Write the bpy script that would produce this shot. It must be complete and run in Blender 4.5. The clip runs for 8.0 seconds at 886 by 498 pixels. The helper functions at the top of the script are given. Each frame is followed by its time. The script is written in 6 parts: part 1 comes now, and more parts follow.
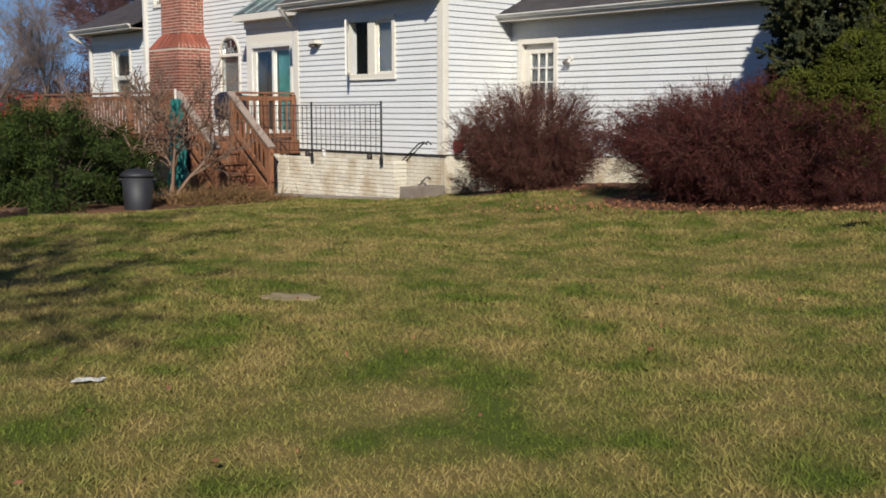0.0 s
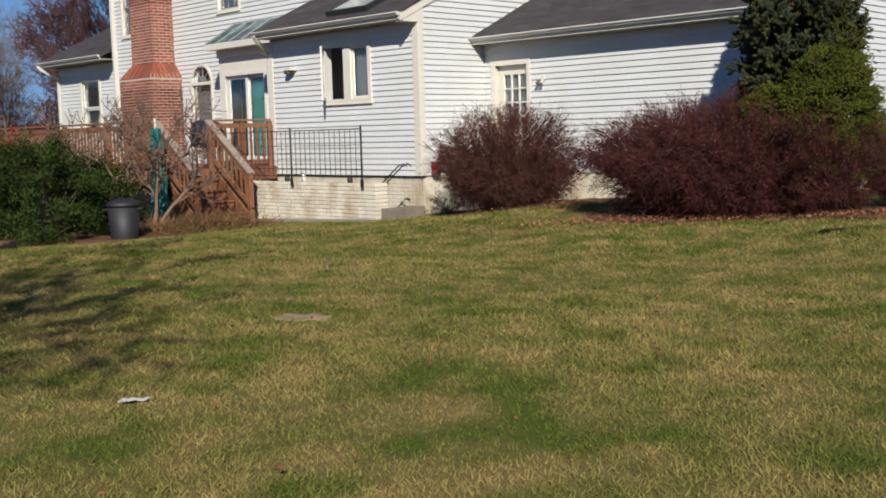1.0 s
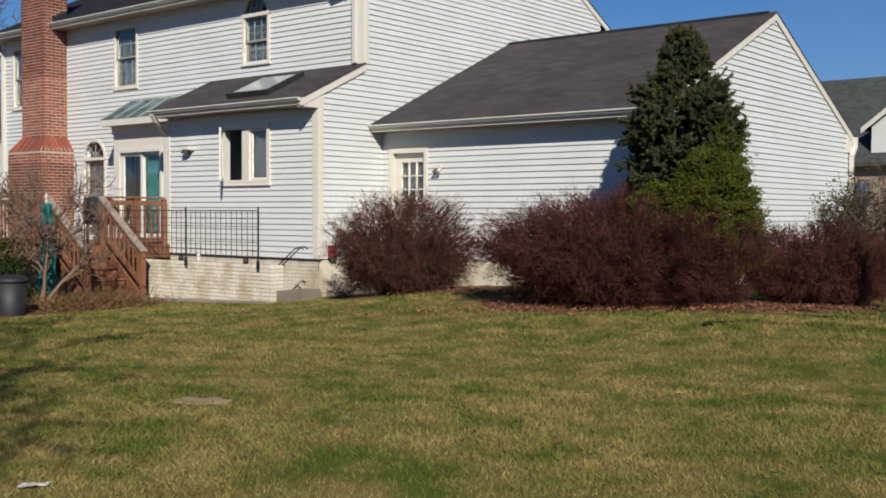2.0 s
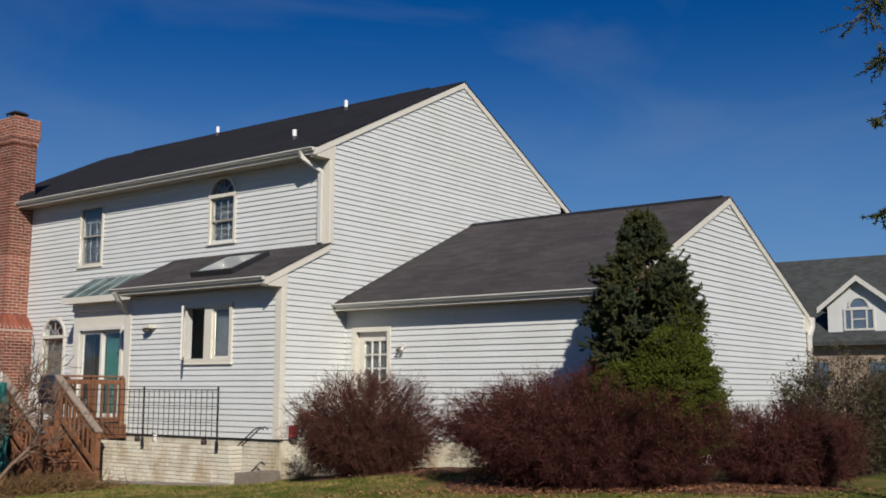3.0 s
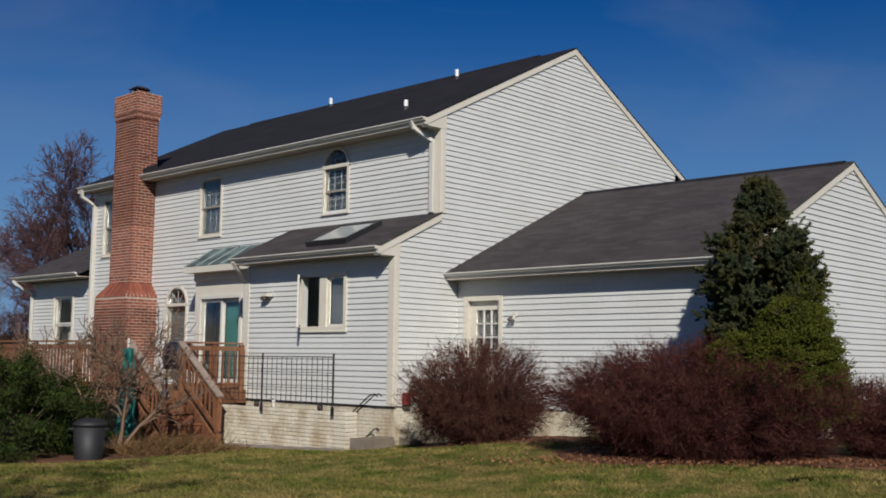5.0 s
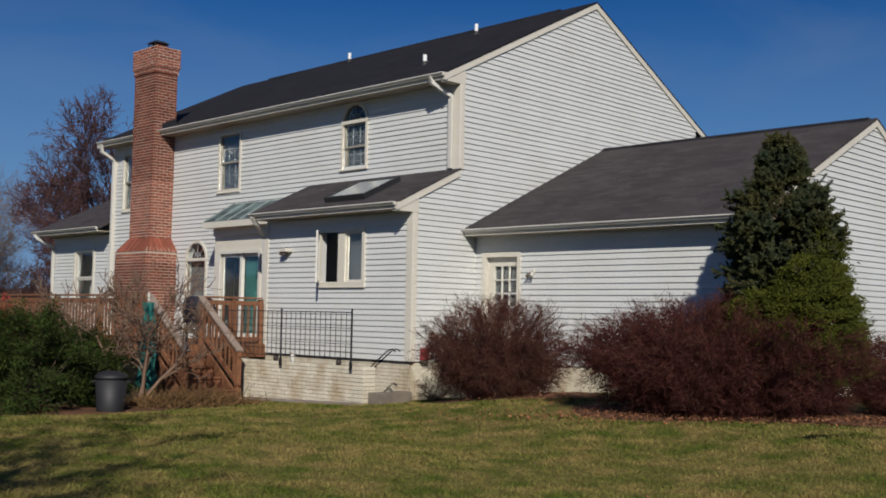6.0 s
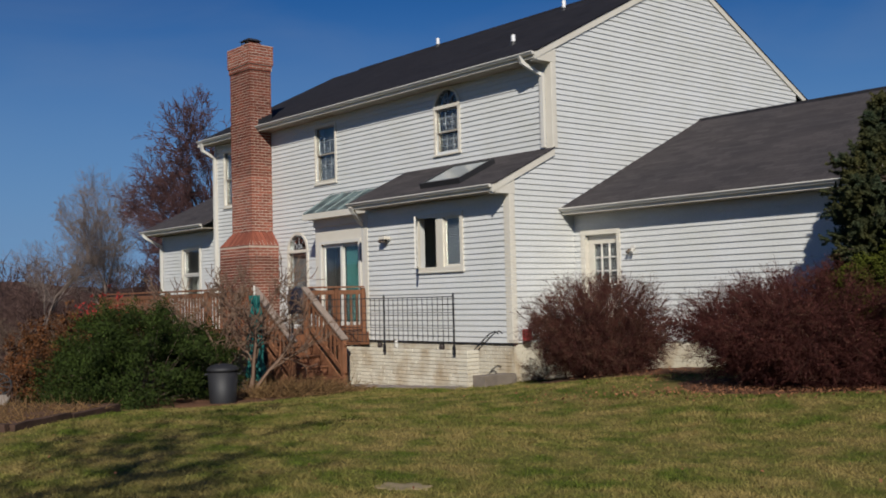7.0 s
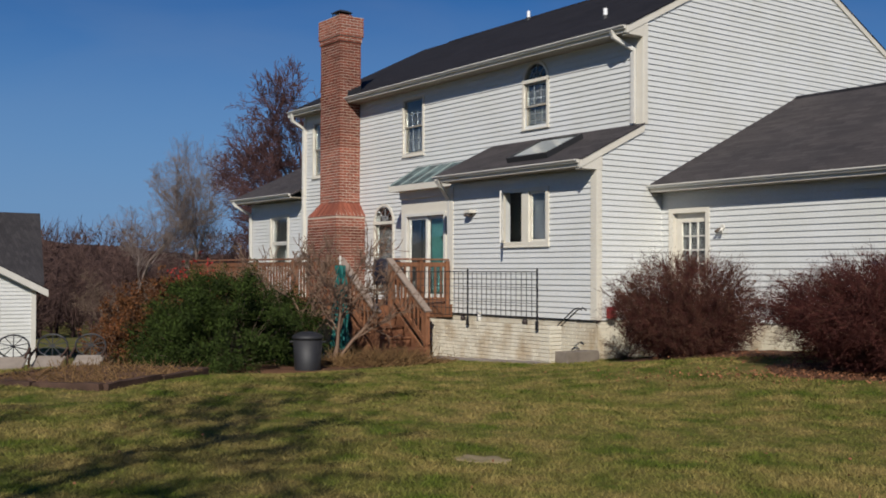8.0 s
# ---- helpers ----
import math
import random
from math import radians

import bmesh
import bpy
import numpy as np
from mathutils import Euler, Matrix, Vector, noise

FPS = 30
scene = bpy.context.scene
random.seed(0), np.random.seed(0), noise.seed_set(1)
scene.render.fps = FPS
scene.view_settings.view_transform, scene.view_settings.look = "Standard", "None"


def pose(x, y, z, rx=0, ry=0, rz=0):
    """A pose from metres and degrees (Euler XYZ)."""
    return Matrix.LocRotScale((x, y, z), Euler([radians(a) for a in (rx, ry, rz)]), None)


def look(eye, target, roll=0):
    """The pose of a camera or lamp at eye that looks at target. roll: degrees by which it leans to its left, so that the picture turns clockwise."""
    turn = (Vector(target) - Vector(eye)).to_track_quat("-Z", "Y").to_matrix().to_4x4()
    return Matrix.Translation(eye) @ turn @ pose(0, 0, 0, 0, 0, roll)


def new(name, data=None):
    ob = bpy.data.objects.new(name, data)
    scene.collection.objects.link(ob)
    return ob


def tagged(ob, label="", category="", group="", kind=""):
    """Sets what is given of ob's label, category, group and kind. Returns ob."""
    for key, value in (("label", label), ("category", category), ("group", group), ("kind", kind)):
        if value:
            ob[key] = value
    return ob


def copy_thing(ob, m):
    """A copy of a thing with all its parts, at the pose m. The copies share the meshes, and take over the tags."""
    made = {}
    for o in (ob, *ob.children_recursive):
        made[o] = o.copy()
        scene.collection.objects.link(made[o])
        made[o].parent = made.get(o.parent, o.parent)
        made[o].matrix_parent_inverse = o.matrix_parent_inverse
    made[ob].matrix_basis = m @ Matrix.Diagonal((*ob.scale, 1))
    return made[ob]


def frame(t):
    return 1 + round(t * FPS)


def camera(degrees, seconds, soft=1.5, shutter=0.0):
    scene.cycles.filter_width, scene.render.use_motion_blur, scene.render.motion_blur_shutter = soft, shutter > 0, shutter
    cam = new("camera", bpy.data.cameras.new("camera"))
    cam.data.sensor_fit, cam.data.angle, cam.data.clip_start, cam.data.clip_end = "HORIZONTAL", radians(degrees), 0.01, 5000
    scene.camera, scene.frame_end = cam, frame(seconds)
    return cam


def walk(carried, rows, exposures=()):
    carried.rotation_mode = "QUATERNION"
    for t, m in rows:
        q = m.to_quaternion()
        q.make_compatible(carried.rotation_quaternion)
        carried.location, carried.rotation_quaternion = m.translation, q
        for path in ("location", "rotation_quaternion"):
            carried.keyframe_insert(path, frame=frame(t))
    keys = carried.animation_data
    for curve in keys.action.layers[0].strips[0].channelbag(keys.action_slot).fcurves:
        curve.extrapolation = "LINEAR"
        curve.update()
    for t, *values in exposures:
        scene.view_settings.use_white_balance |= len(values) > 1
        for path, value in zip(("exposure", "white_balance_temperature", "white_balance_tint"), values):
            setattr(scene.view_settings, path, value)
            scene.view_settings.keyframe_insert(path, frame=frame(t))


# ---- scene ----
cam = camera(45.5, 8.0, soft=1.85)
PATH = [
    (0.0, pose(13.440, -12.270, 0.740, 82.57, 0.02, 47.62)),
    (0.5, pose(13.440, -12.460, 0.740, 82.99, 0.78, 46.90)),
    (1.0, pose(13.450, -12.750, 0.760, 83.66, 1.58, 45.33)),
    (1.2, pose(13.455, -12.820, 0.770, 83.68, 0.77, 43.66)),
    (2.3, pose(13.500, -12.990, 0.830, 90.45, -0.11, 38.34)),
    (2.5, pose(13.500, -12.990, 0.830, 92.28, 0.06, 37.85)),
    (3.0, pose(13.500, -12.990, 0.830, 97.70, -0.26, 37.39)),
    (3.5, pose(13.500, -12.990, 0.830, 98.48, -0.58, 38.76)),
    (4.0, pose(13.500, -12.990, 0.830, 98.73, -1.01, 40.35)),
    (4.5, pose(13.500, -12.990, 0.830, 98.54, -0.95, 42.04)),
    (5.0, pose(13.500, -12.990, 0.830, 95.97, -0.76, 43.41)),
    (5.2, pose(13.500, -12.990, 0.830, 93.96, -0.82, 43.41)),
    (6.3, pose(13.500, -12.990, 0.830, 93.52, -0.66, 44.92)),
    (6.5, pose(13.500, -12.990, 0.830, 93.39, 0.12, 45.78)),
    (7.0, pose(13.500, -12.990, 0.830, 92.64, 1.38, 49.83)),
    (7.5, pose(13.500, -12.990, 0.830, 92.23, 0.83, 56.43)),
    (8.0, pose(13.500, -12.990, 0.830, 91.27, -0.19, 54.38)),
]

walk(cam, PATH, exposures=[(0.0, 0.42), (1.0, 0.42), (2.5, 0.22), (4.0, -0.03), (5.0, -0.05), (6.5, -0.10), (7.0, -0.04), (7.5, 0.0), (8.0, 0.06)])

# ---------- light ----------
SUN_TO = Vector((1.15, -1.0, 0.98)).normalized()
world = bpy.data.worlds.new("sky")
scene.world = world
world.use_nodes = True
wn, wl = world.node_tree.nodes, world.node_tree.links
bg = wn["Background"]
sky = wn.new("ShaderNodeTexSky")
sky.sky_type = "NISHITA"
sky.sun_disc = False
sky.sun_elevation = math.asin(SUN_TO.z)
sky.sun_rotation = math.atan2(SUN_TO.x, SUN_TO.y)
sky.air_density, sky.dust_density, sky.ozone_density = 1.0, 0.0, 2.5
sky.altitude = 100
rich = wn.new("ShaderNodeHueSaturation")
rich.inputs["Hue"].default_value, rich.inputs["Saturation"].default_value, rich.inputs["Value"].default_value = 0.519, 1.50, 1.02
wl.new(sky.outputs[0], rich.inputs["Color"])
# thin high cloud
wco, wmap, wno, wra = wn.new("ShaderNodeTexCoord"), wn.new("ShaderNodeMapping"), wn.new("ShaderNodeTexNoise"), wn.new("ShaderNodeMapRange")
wmap.inputs["Scale"].default_value, wmap.inputs["Rotation"].default_value = (2.2, 1.4, 6.0), (0.3, 0.5, 0.4)
wl.new(wco.outputs["Generated"], wmap.inputs["Vector"])
wl.new(wmap.outputs["Vector"], wno.inputs["Vector"])
wno.inputs["Scale"].default_value, wno.inputs["Detail"].default_value, wno.inputs["Distortion"].default_value = 1.6, 6.0, 0.7
wra.inputs["From Min"].default_value, wra.inputs["From Max"].default_value, wra.inputs["To Max"].default_value = 0.50, 0.85, 0.20
wl.new(wno.outputs["Fac"], wra.inputs["Value"])
haze = wn.new("ShaderNodeMix")
haze.data_type = "RGBA"
haze.inputs["B"].default_value = (5.4, 6.0, 6.9, 1)
wl.new(wra.outputs[0], haze.inputs["Factor"])
wl.new(rich.outputs["Color"], haze.inputs["A"])
# pale air towards the horizon
wsep, wlow = wn.new("ShaderNodeSeparateXYZ"), wn.new("ShaderNodeMapRange")
wl.new(wco.outputs["Generated"], wsep.inputs[0])
wl.new(wsep.outputs["Z"], wlow.inputs["Value"])
wlow.interpolation_type = "SMOOTHSTEP"
wlow.inputs["From Min"].default_value, wlow.inputs["From Max"].default_value = 0.0, 0.34
wlow.inputs["To Min"].default_value, wlow.inputs["To Max"].default_value = 0.86, 0.0
pale = wn.new("ShaderNodeMix")
pale.data_type = "RGBA"
pale.inputs["B"].default_value = (1.9, 4.55, 9.7, 1)
wl.new(wlow.outputs[0], pale.inputs["Factor"])
wl.new(haze.outputs["Result"], pale.inputs["A"])
wl.new(pale.outputs["Result"], bg.inputs[0])
bg.inputs[1].default_value = 0.05
sun = new("sun", bpy.data.lights.new("sun", "SUN"))
sun.data.energy, sun.data.angle, sun.data.color = 4.8, radians(0.53), (1.0, 0.95, 0.87)
sun.matrix_world = look((0, 0, 40), Vector((0, 0, 40)) - SUN_TO)


# ---------- materials ----------
def material(name, base, rough=0.8, second=None, scale=8.0, amount=0.35, fine=60.0, bump=0.15, metal=0.0, island=0.0, per_object=0.0, stretch=(1, 1, 1), edge=(0.35, 0.68), gloss=0.5):
    """Colour with broad and fine variation, and a fine relief."""
    m = bpy.data.materials.new(name)
    m.use_nodes = True
    n, l = m.node_tree.nodes, m.node_tree.links
    b = n["Principled BSDF"]
    b.inputs["Roughness"].default_value, b.inputs["Metallic"].default_value = rough, metal
    b.inputs["Specular IOR Level"].default_value = gloss
    co = n.new("ShaderNodeNewGeometry")
    mp = n.new("ShaderNodeMapping")
    mp.inputs["Scale"].default_value = stretch
    l.new(co.outputs["Position"], mp.inputs["Vector"])
    broad, small = n.new("ShaderNodeTexNoise"), n.new("ShaderNodeTexNoise")
    for tex, s, d in ((broad, scale, 5), (small, fine, 3)):
        tex.inputs["Scale"].default_value, tex.inputs["Detail"].default_value = s, d
        l.new(mp.outputs["Vector"], tex.inputs["Vector"])
    second = second or tuple(c * 0.6 for c in base)
    ramp = n.new("ShaderNodeMapRange")
    ramp.inputs["From Min"].default_value, ramp.inputs["From Max"].default_value = edge
    l.new(broad.outputs["Fac"], ramp.inputs["Value"])
    fac = n.new("ShaderNodeMath")
    fac.operation = "MULTIPLY"
    l.new(ramp.outputs[0], fac.inputs[0])
    fac.inputs[1].default_value = amount
    mix = n.new("ShaderNodeMix")
    mix.data_type = "RGBA"
    mix.inputs["A"].default_value, mix.inputs["B"].default_value = (*base, 1), (*second, 1)
    l.new(fac.outputs[0], mix.inputs["Factor"])
    hsv = n.new("ShaderNodeHueSaturation")
    l.new(mix.outputs["Result"], hsv.inputs["Color"])
    val = n.new("ShaderNodeMapRange")
    val.inputs["To Min"].default_value, val.inputs["To Max"].default_value = 0.86, 1.14
    l.new(small.outputs["Fac"], val.inputs["Value"])
    last = val.outputs[0]
    for spread, src in ((island, co.outputs["Random Per Island"]), (per_object, None)):
        if spread:
            if src is None:
                src = n.new("ShaderNodeObjectInfo").outputs["Random"]
            r = n.new("ShaderNodeMapRange")
            r.inputs["To Min"].default_value, r.inputs["To Max"].default_value = 1 - spread, 1 + spread
            l.new(src, r.inputs["Value"])
            k = n.new("ShaderNodeMath")
            k.operation = "MULTIPLY"
            l.new(last, k.inputs[0])
            l.new(r.outputs[0], k.inputs[1])
            last = k.outputs[0]
    l.new(last, hsv.inputs["Value"])
    l.new(hsv.outputs["Color"], b.inputs["Base Color"])
    if bump:
        bp = n.new("ShaderNodeBump")
        bp.inputs["Strength"].default_value, bp.inputs["Distance"].default_value = bump, 0.01
        l.new(small.outputs["Fac"], bp.inputs["Height"])
        l.new(bp.outputs["Normal"], b.inputs["Normal"])
    return m


M_SIDING = material("vinyl_siding", (0.57, 0.575, 0.56), 0.5, (0.51, 0.51, 0.465), 1.3, 0.5, 35, 0.05, per_object=0.015)
M_TRIM = material("cream_trim", (0.60, 0.565, 0.485), 0.5, (0.53, 0.48, 0.39), 2.5, 0.45, 50, 0.05)
M_WHITE = material("white_aluminium", (0.58, 0.56, 0.51), 0.4, (0.46, 0.43, 0.37), 3.0, 0.35, 60, 0.03)
# brown deepened so the colour itself holds the shade under the eaves
M_SOFFIT_SHADED = material("soffit", (0.30, 0.26, 0.20), 0.6, None, 4.0, 0.2)
M_COPPER = material("patinated_copper", (0.17, 0.235, 0.235), 0.5, (0.055, 0.075, 0.08), 2.6, 0.9, 30, 0.1, metal=0.4, edge=(0.40, 0.58))
M_SEAM = material("pale_seam", (0.30, 0.36, 0.35), 0.5, None, 6, 0.4, metal=0.3)
# near-black that paints in the darkness of unlit rooms
M_DARK = material("unlit_room_black", (0.03, 0.028, 0.026), 0.9)
M_IRON = material("black_iron", (0.018, 0.018, 0.02), 0.5, None, 20, 0.3, 80, 0.1)
M_CONCRETE = material("concrete", (0.20, 0.165, 0.13), 0.9, (0.10, 0.08, 0.065), 4.0, 0.7, 60, 0.3)
M_MORTAR = material("mortar", (0.44, 0.35, 0.28), 0.95, None, 10, 0.3)
M_BRICK = material("red_brick", (0.215, 0.070, 0.044), 0.9, (0.135, 0.046, 0.034), 3.0, 0.6, 70, 0.3, island=0.3, per_object=0.3, gloss=0.15)
M_PAINTED = material("whitewashed_brick", (0.60, 0.55, 0.44), 0.85, (0.34, 0.24, 0.13), 2.6, 0.85, 40, 0.35, per_object=0.09, stretch=(1, 1, 0.6), edge=(0.47, 0.75))
M_WOOD = material("deck_wood", (0.215, 0.096, 0.050), 0.75, (0.12, 0.056, 0.032), 5.0, 0.7, 45, 0.3, per_object=0.16, stretch=(3, 3, 0.7), gloss=0.15)
M_WOODGREY = material("weathered_rail_cap", (0.27, 0.21, 0.17), 0.85, (0.16, 0.12, 0.09), 4.0, 0.6, 45, 0.3)


def shingle_material(name, base, second):
    m = material(name, base, 0.95, second, 1.1, 0.65, 90, 0.35, gloss=0.15)
    n, l = m.node_tree.nodes, m.node_tree.links
    b = n["Principled BSDF"]
    hsv = b.inputs["Base Color"].links[0].from_node
    geo = [k for k in n if k.type == "NEW_GEOMETRY"][0]
    tabs = n.new("ShaderNodeTexBrick")
    tabs.offset = 0.37
    tabs.inputs["Scale"].default_value = 1.0
    tabs.inputs["Brick Width"].default_value, tabs.inputs["Row Height"].default_value = 0.33, 0.125
    tabs.inputs["Mortar Size"].default_value, tabs.inputs["Mortar Smooth"].default_value = 0.006, 0.3
    tabs.inputs["Color1"].default_value, tabs.inputs["Color2"].default_value = (0.74, 0.74, 0.74, 1), (1.22, 1.20, 1.18, 1)
    tabs.inputs["Mortar"].default_value = (0.5, 0.5, 0.5, 1)
    l.new(geo.outputs["Position"], tabs.inputs["Vector"])
    mul = n.new("ShaderNodeMix")
    mul.data_type, mul.blend_type = "RGBA", "MULTIPLY"
    mul.inputs["Factor"].default_value = 0.8
    l.new(hsv.outputs["Color"], mul.inputs["A"])
    l.new(tabs.outputs["Color"], mul.inputs["B"])
    l.new(mul.outputs["Result"], b.inputs["Base Color"])
    return m


M_SHINGLE = shingle_material("asphalt_shingle", (0.060, 0.053, 0.054), (0.040, 0.037, 0.040))
M_SHINGLE_DARK = shingle_material("dark_asphalt_shingle", (0.019, 0.018, 0.022), (0.012, 0.012, 0.015))


def glass_material(name, tint=(0.8, 0.85, 0.85)):
    m = bpy.data.materials.new(name)
    m.use_nodes = True
    b = m.node_tree.nodes["Principled BSDF"]
    b.inputs["Base Color"].default_value = (*tint, 1)
    b.inputs["Roughness"].default_value, b.inputs["Transmission Weight"].default_value, b.inputs["IOR"].default_value = 0.02, 1.0, 1.45
    return m


M_GLASS = glass_material("window_glass")


# ---------- helpers for shapes ----------
def part(name, bm, mat, parent=None, label=""):
    me = bpy.data.meshes.new(name)
    bm.to_mesh(me)
    bm.free()
    me.materials.append(mat)
    ob = new(name, me)
    ob.parent = parent
    if label:
        ob["label"] = label
    return ob


def thing(name, label, category, group="", kind="", at=(0, 0, 0)):
    ob = new(name)
    ob.location = at
    ob.empty_display_size = 0.1
    return tagged(ob, label, category, group, kind)


HEX = ((0, 1, 2, 3), (7, 6, 5, 4), (0, 4, 5, 1), (1, 5, 6, 2), (2, 6, 7, 3), (3, 7, 4, 0))


def hexa(bm, pts):
    v = [bm.verts.new(p) for p in pts]
    for f in HEX:
        bm.faces.new([v[i] for i in f])
    return bm


def box(bm, x0, y0, z0, x1, y1, z1):
    return hexa(bm, [(x0, y0, z0), (x0, y1, z0), (x1, y1, z0), (x1, y0, z0), (x0, y0, z1), (x0, y1, z1), (x1, y1, z1), (x1, y0, z1)])


def tidy(bm):
    bmesh.ops.recalc_face_normals(bm, faces=bm.faces)
    return bm


def bevelled(bm, w=0.008):
    bmesh.ops.recalc_face_normals(bm, faces=bm.faces)
    bmesh.ops.bevel(bm, geom=list(bm.edges), offset=w, segments=1, affect="EDGES", profile=0.5)
    return bm


def bar(bm, a, b, w, h=None):
    """A straight bar from a to b; w across, h in the upright sense."""
    a, b = Vector(a), Vector(b)
    d = (b - a).normalized()
    up = Vector((0, 0, 1)) if abs(d.z) < 0.95 else Vector((0, 1, 0))
    s = d.cross(up).normalized() * w / 2
    u = s.cross(d).normalized() * (h or w) / 2
    return hexa(bm, [a - s - u, a - s + u, a + s + u, a + s - u, b - s - u, b - s + u, b + s + u, b + s - u])


def tube(bm, pts, r0, r1=None, sides=6):
    """A round tube through points, tapering from r0 to r1."""
    r1 = r0 if r1 is None else r1
    rings = []
    for i, p in enumerate(pts):
        p = Vector(p)
        d = (Vector(pts[min(i + 1, len(pts) - 1)]) - Vector(pts[max(i - 1, 0)])).normalized()
        s = d.cross(Vector((0, 0, 1)) if abs(d.z) < 0.9 else Vector((1, 0, 0))).normalized()
        u = s.cross(d)
        r = r0 + (r1 - r0) * i / max(1, len(pts) - 1)
        rings.append([bm.verts.new(p + (s * math.cos(k * math.tau / sides) + u * math.sin(k * math.tau / sides)) * r) for k in range(sides)])
    for a, b in zip(rings, rings[1:]):
        for k in range(sides):
            bm.faces.new((a[k], a[(k + 1) % sides], b[(k + 1) % sides], b[k]))
    bm.faces.new(rings[0][::-1])
    bm.faces.new(rings[-1])
    return bm


# ---------- ground ----------
def sm(v, a, b):
    k = np.clip((np.asarray(v, float) - a) / (b - a), 0, 1)
    return k * k * (3 - 2 * k)


def ground_z(x, y):
    """The lie of the land: lower by the deck, higher by the garage."""
    z = -0.68 - 0.10 * (1 - sm(x, -3.0, 1.0)) * sm(y, -9, -4)
    z = z + 0.28 * sm(x, 0.0, 3.5) * sm(y, -4.5, 0.0)
    z = z - 0.9 * sm(-np.asarray(x, float), 2.0, 15) - 4.0 * sm(-np.asarray(x, float), 20, 90)
    return z


# ---------- house ----------
D, G, GX, BACK, LEFT, WING_L = 1.156, 1.657, 5.90, 9.45, -12.95, -16.55
C = 0.1016


# eave edge and ridge of each roof as (y, z)
ADD_E, MAIN_E, MAIN_R, GAR_E, GAR_R = (-0.44, 2.81), (0.70, 5.31), (5.344, 7.666), (1.27, 2.43), (5.69, 4.484)
MAIN_S = (MAIN_R[1] - MAIN_E[1]) / (MAIN_R[0] - MAIN_E[0])
GAR_S = (GAR_R[1] - GAR_E[1]) / (GAR_R[0] - GAR_E[0])
ADD_S = 0.477


def add_roof(y):
    return ADD_E[1] + ADD_S * (y - ADD_E[0])


def main_roof(y):
    return MAIN_R[1] - MAIN_S * abs(y - MAIN_R[0])


def gar_roof(y):
    return GAR_R[1] - GAR_S * abs(y - GAR_R[0])


def on_rear(Y):
    return lambda u, n, z: Vector((u, Y - n, z))


def on_side(X):
    return lambda u, n, z: Vector((X + n, u, z))


def spans(z, a, b, openings):
    out = [(a, b)]
    for o in openings:
        hole = o(z)
        if hole:
            nxt = []
            for s, e in out:
                if hole[0] > s + 0.01:
                    nxt.append((s, min(e, hole[0])))
                if hole[1] < e - 0.01:
                    nxt.append((max(s, hole[1]), e))
            out = [(s, e) for s, e in nxt if e > s + 0.01]
    return out


def rect(u0, u1, z0, z1):
    return lambda z: (u0, u1) if z0 - 1e-6 <= z < z1 - 1e-6 else None


def arched(u0, u1, z0, spring):
    r, c = (u1 - u0) / 2, (u0 + u1) / 2

    def hole(z):
        if z0 <= z < spring:
            return u0, u1
        if spring <= z < spring + r * 0.995:
            h = math.sqrt(r * r - (z - spring) ** 2)
            return c - h, c + h
        return None
    return hole


def wall(name, P, z0, z1, ends, openings, parent, label, boards=True, ends_board=None, step=C):
    """A wall core with its openings, and lapped boards over it, each a piece of its own."""
    core = bmesh.new()
    n = max(1, round((z1 - z0) / (step / 2)))
    for i in range(n):
        a, b = z0 + (z1 - z0) * i / n, z0 + (z1 - z0) * (i + 1) / n
        ea, eb = ends(a), ends(b - 1e-4)
        for s, e in spans((a + b) / 2, ea[0], ea[1], openings):
            st = s if s != ea[0] else eb[0]
            et = e if e != ea[1] else eb[1]
            if et < st:
                st = et = (st + et) / 2
            hexa(core, [P(s, 0, a), P(s, -0.14, a), P(e, -0.14, a), P(e, 0, a), P(st, 0, b), P(st, -0.14, b), P(et, -0.14, b), P(et, 0, b)])
    w = part(name, tidy(core), M_SIDING, parent, label)
    if boards:
        f = ends_board or ends
        k = 0
        while z0 + k * C < z1 - 0.02:
            a, b = z0 + k * C, min(z0 + (k + 1) * C, z1)
            ea, eb = f(a), f(b - 1e-4)
            for s, e in spans((a + b) / 2, ea[0], ea[1], openings):
                st = s if s != ea[0] else eb[0]
                et = e if e != ea[1] else eb[1]
                if et <= st:
                    st = et = (st + et) / 2
                bm = bmesh.new()
                o = random.uniform(-0.0015, 0.0015)
                hexa(bm, [P(s, 0.025 + o, a), P(s, 0.001, a), P(e, 0.001, a), P(e, 0.025 + o, a), P(st, 0.005, b), P(st, 0.001, b), P(et, 0.001, b), P(et, 0.005, b)])
                part("siding_board", tidy(bm), M_SIDING, w)
            k += 1
    return w


house = thing("house", "two-storey white vinyl-sided house with cream trim and dark roof", "house")

# openings: u0, u1, z0, z1 of the casing's outer edge
W_ADD = (-2.609, -1.235, 1.341, 2.444)
W_ARCH = (-3.385, -2.557, 3.80, 4.78)
W_UP = (-7.92, -7.0, 3.63, 5.04)
W_FAR = (-12.45, -11.55, 3.43, 4.98)
W_LOW = (-9.22, -8.28, 0.25, 2.06)
DOOR_G = (0.20, 1.13, -0.10, 2.00)
SLIDE = (-6.95, -5.34, 0.20, 2.18)
BAY_Y, BAY_L = 0.60, -7.15

inset = 0.04


def hole_of(w, k=inset):
    return rect(w[0] + k, w[1] - k, w[2] + k, w[3] - k)


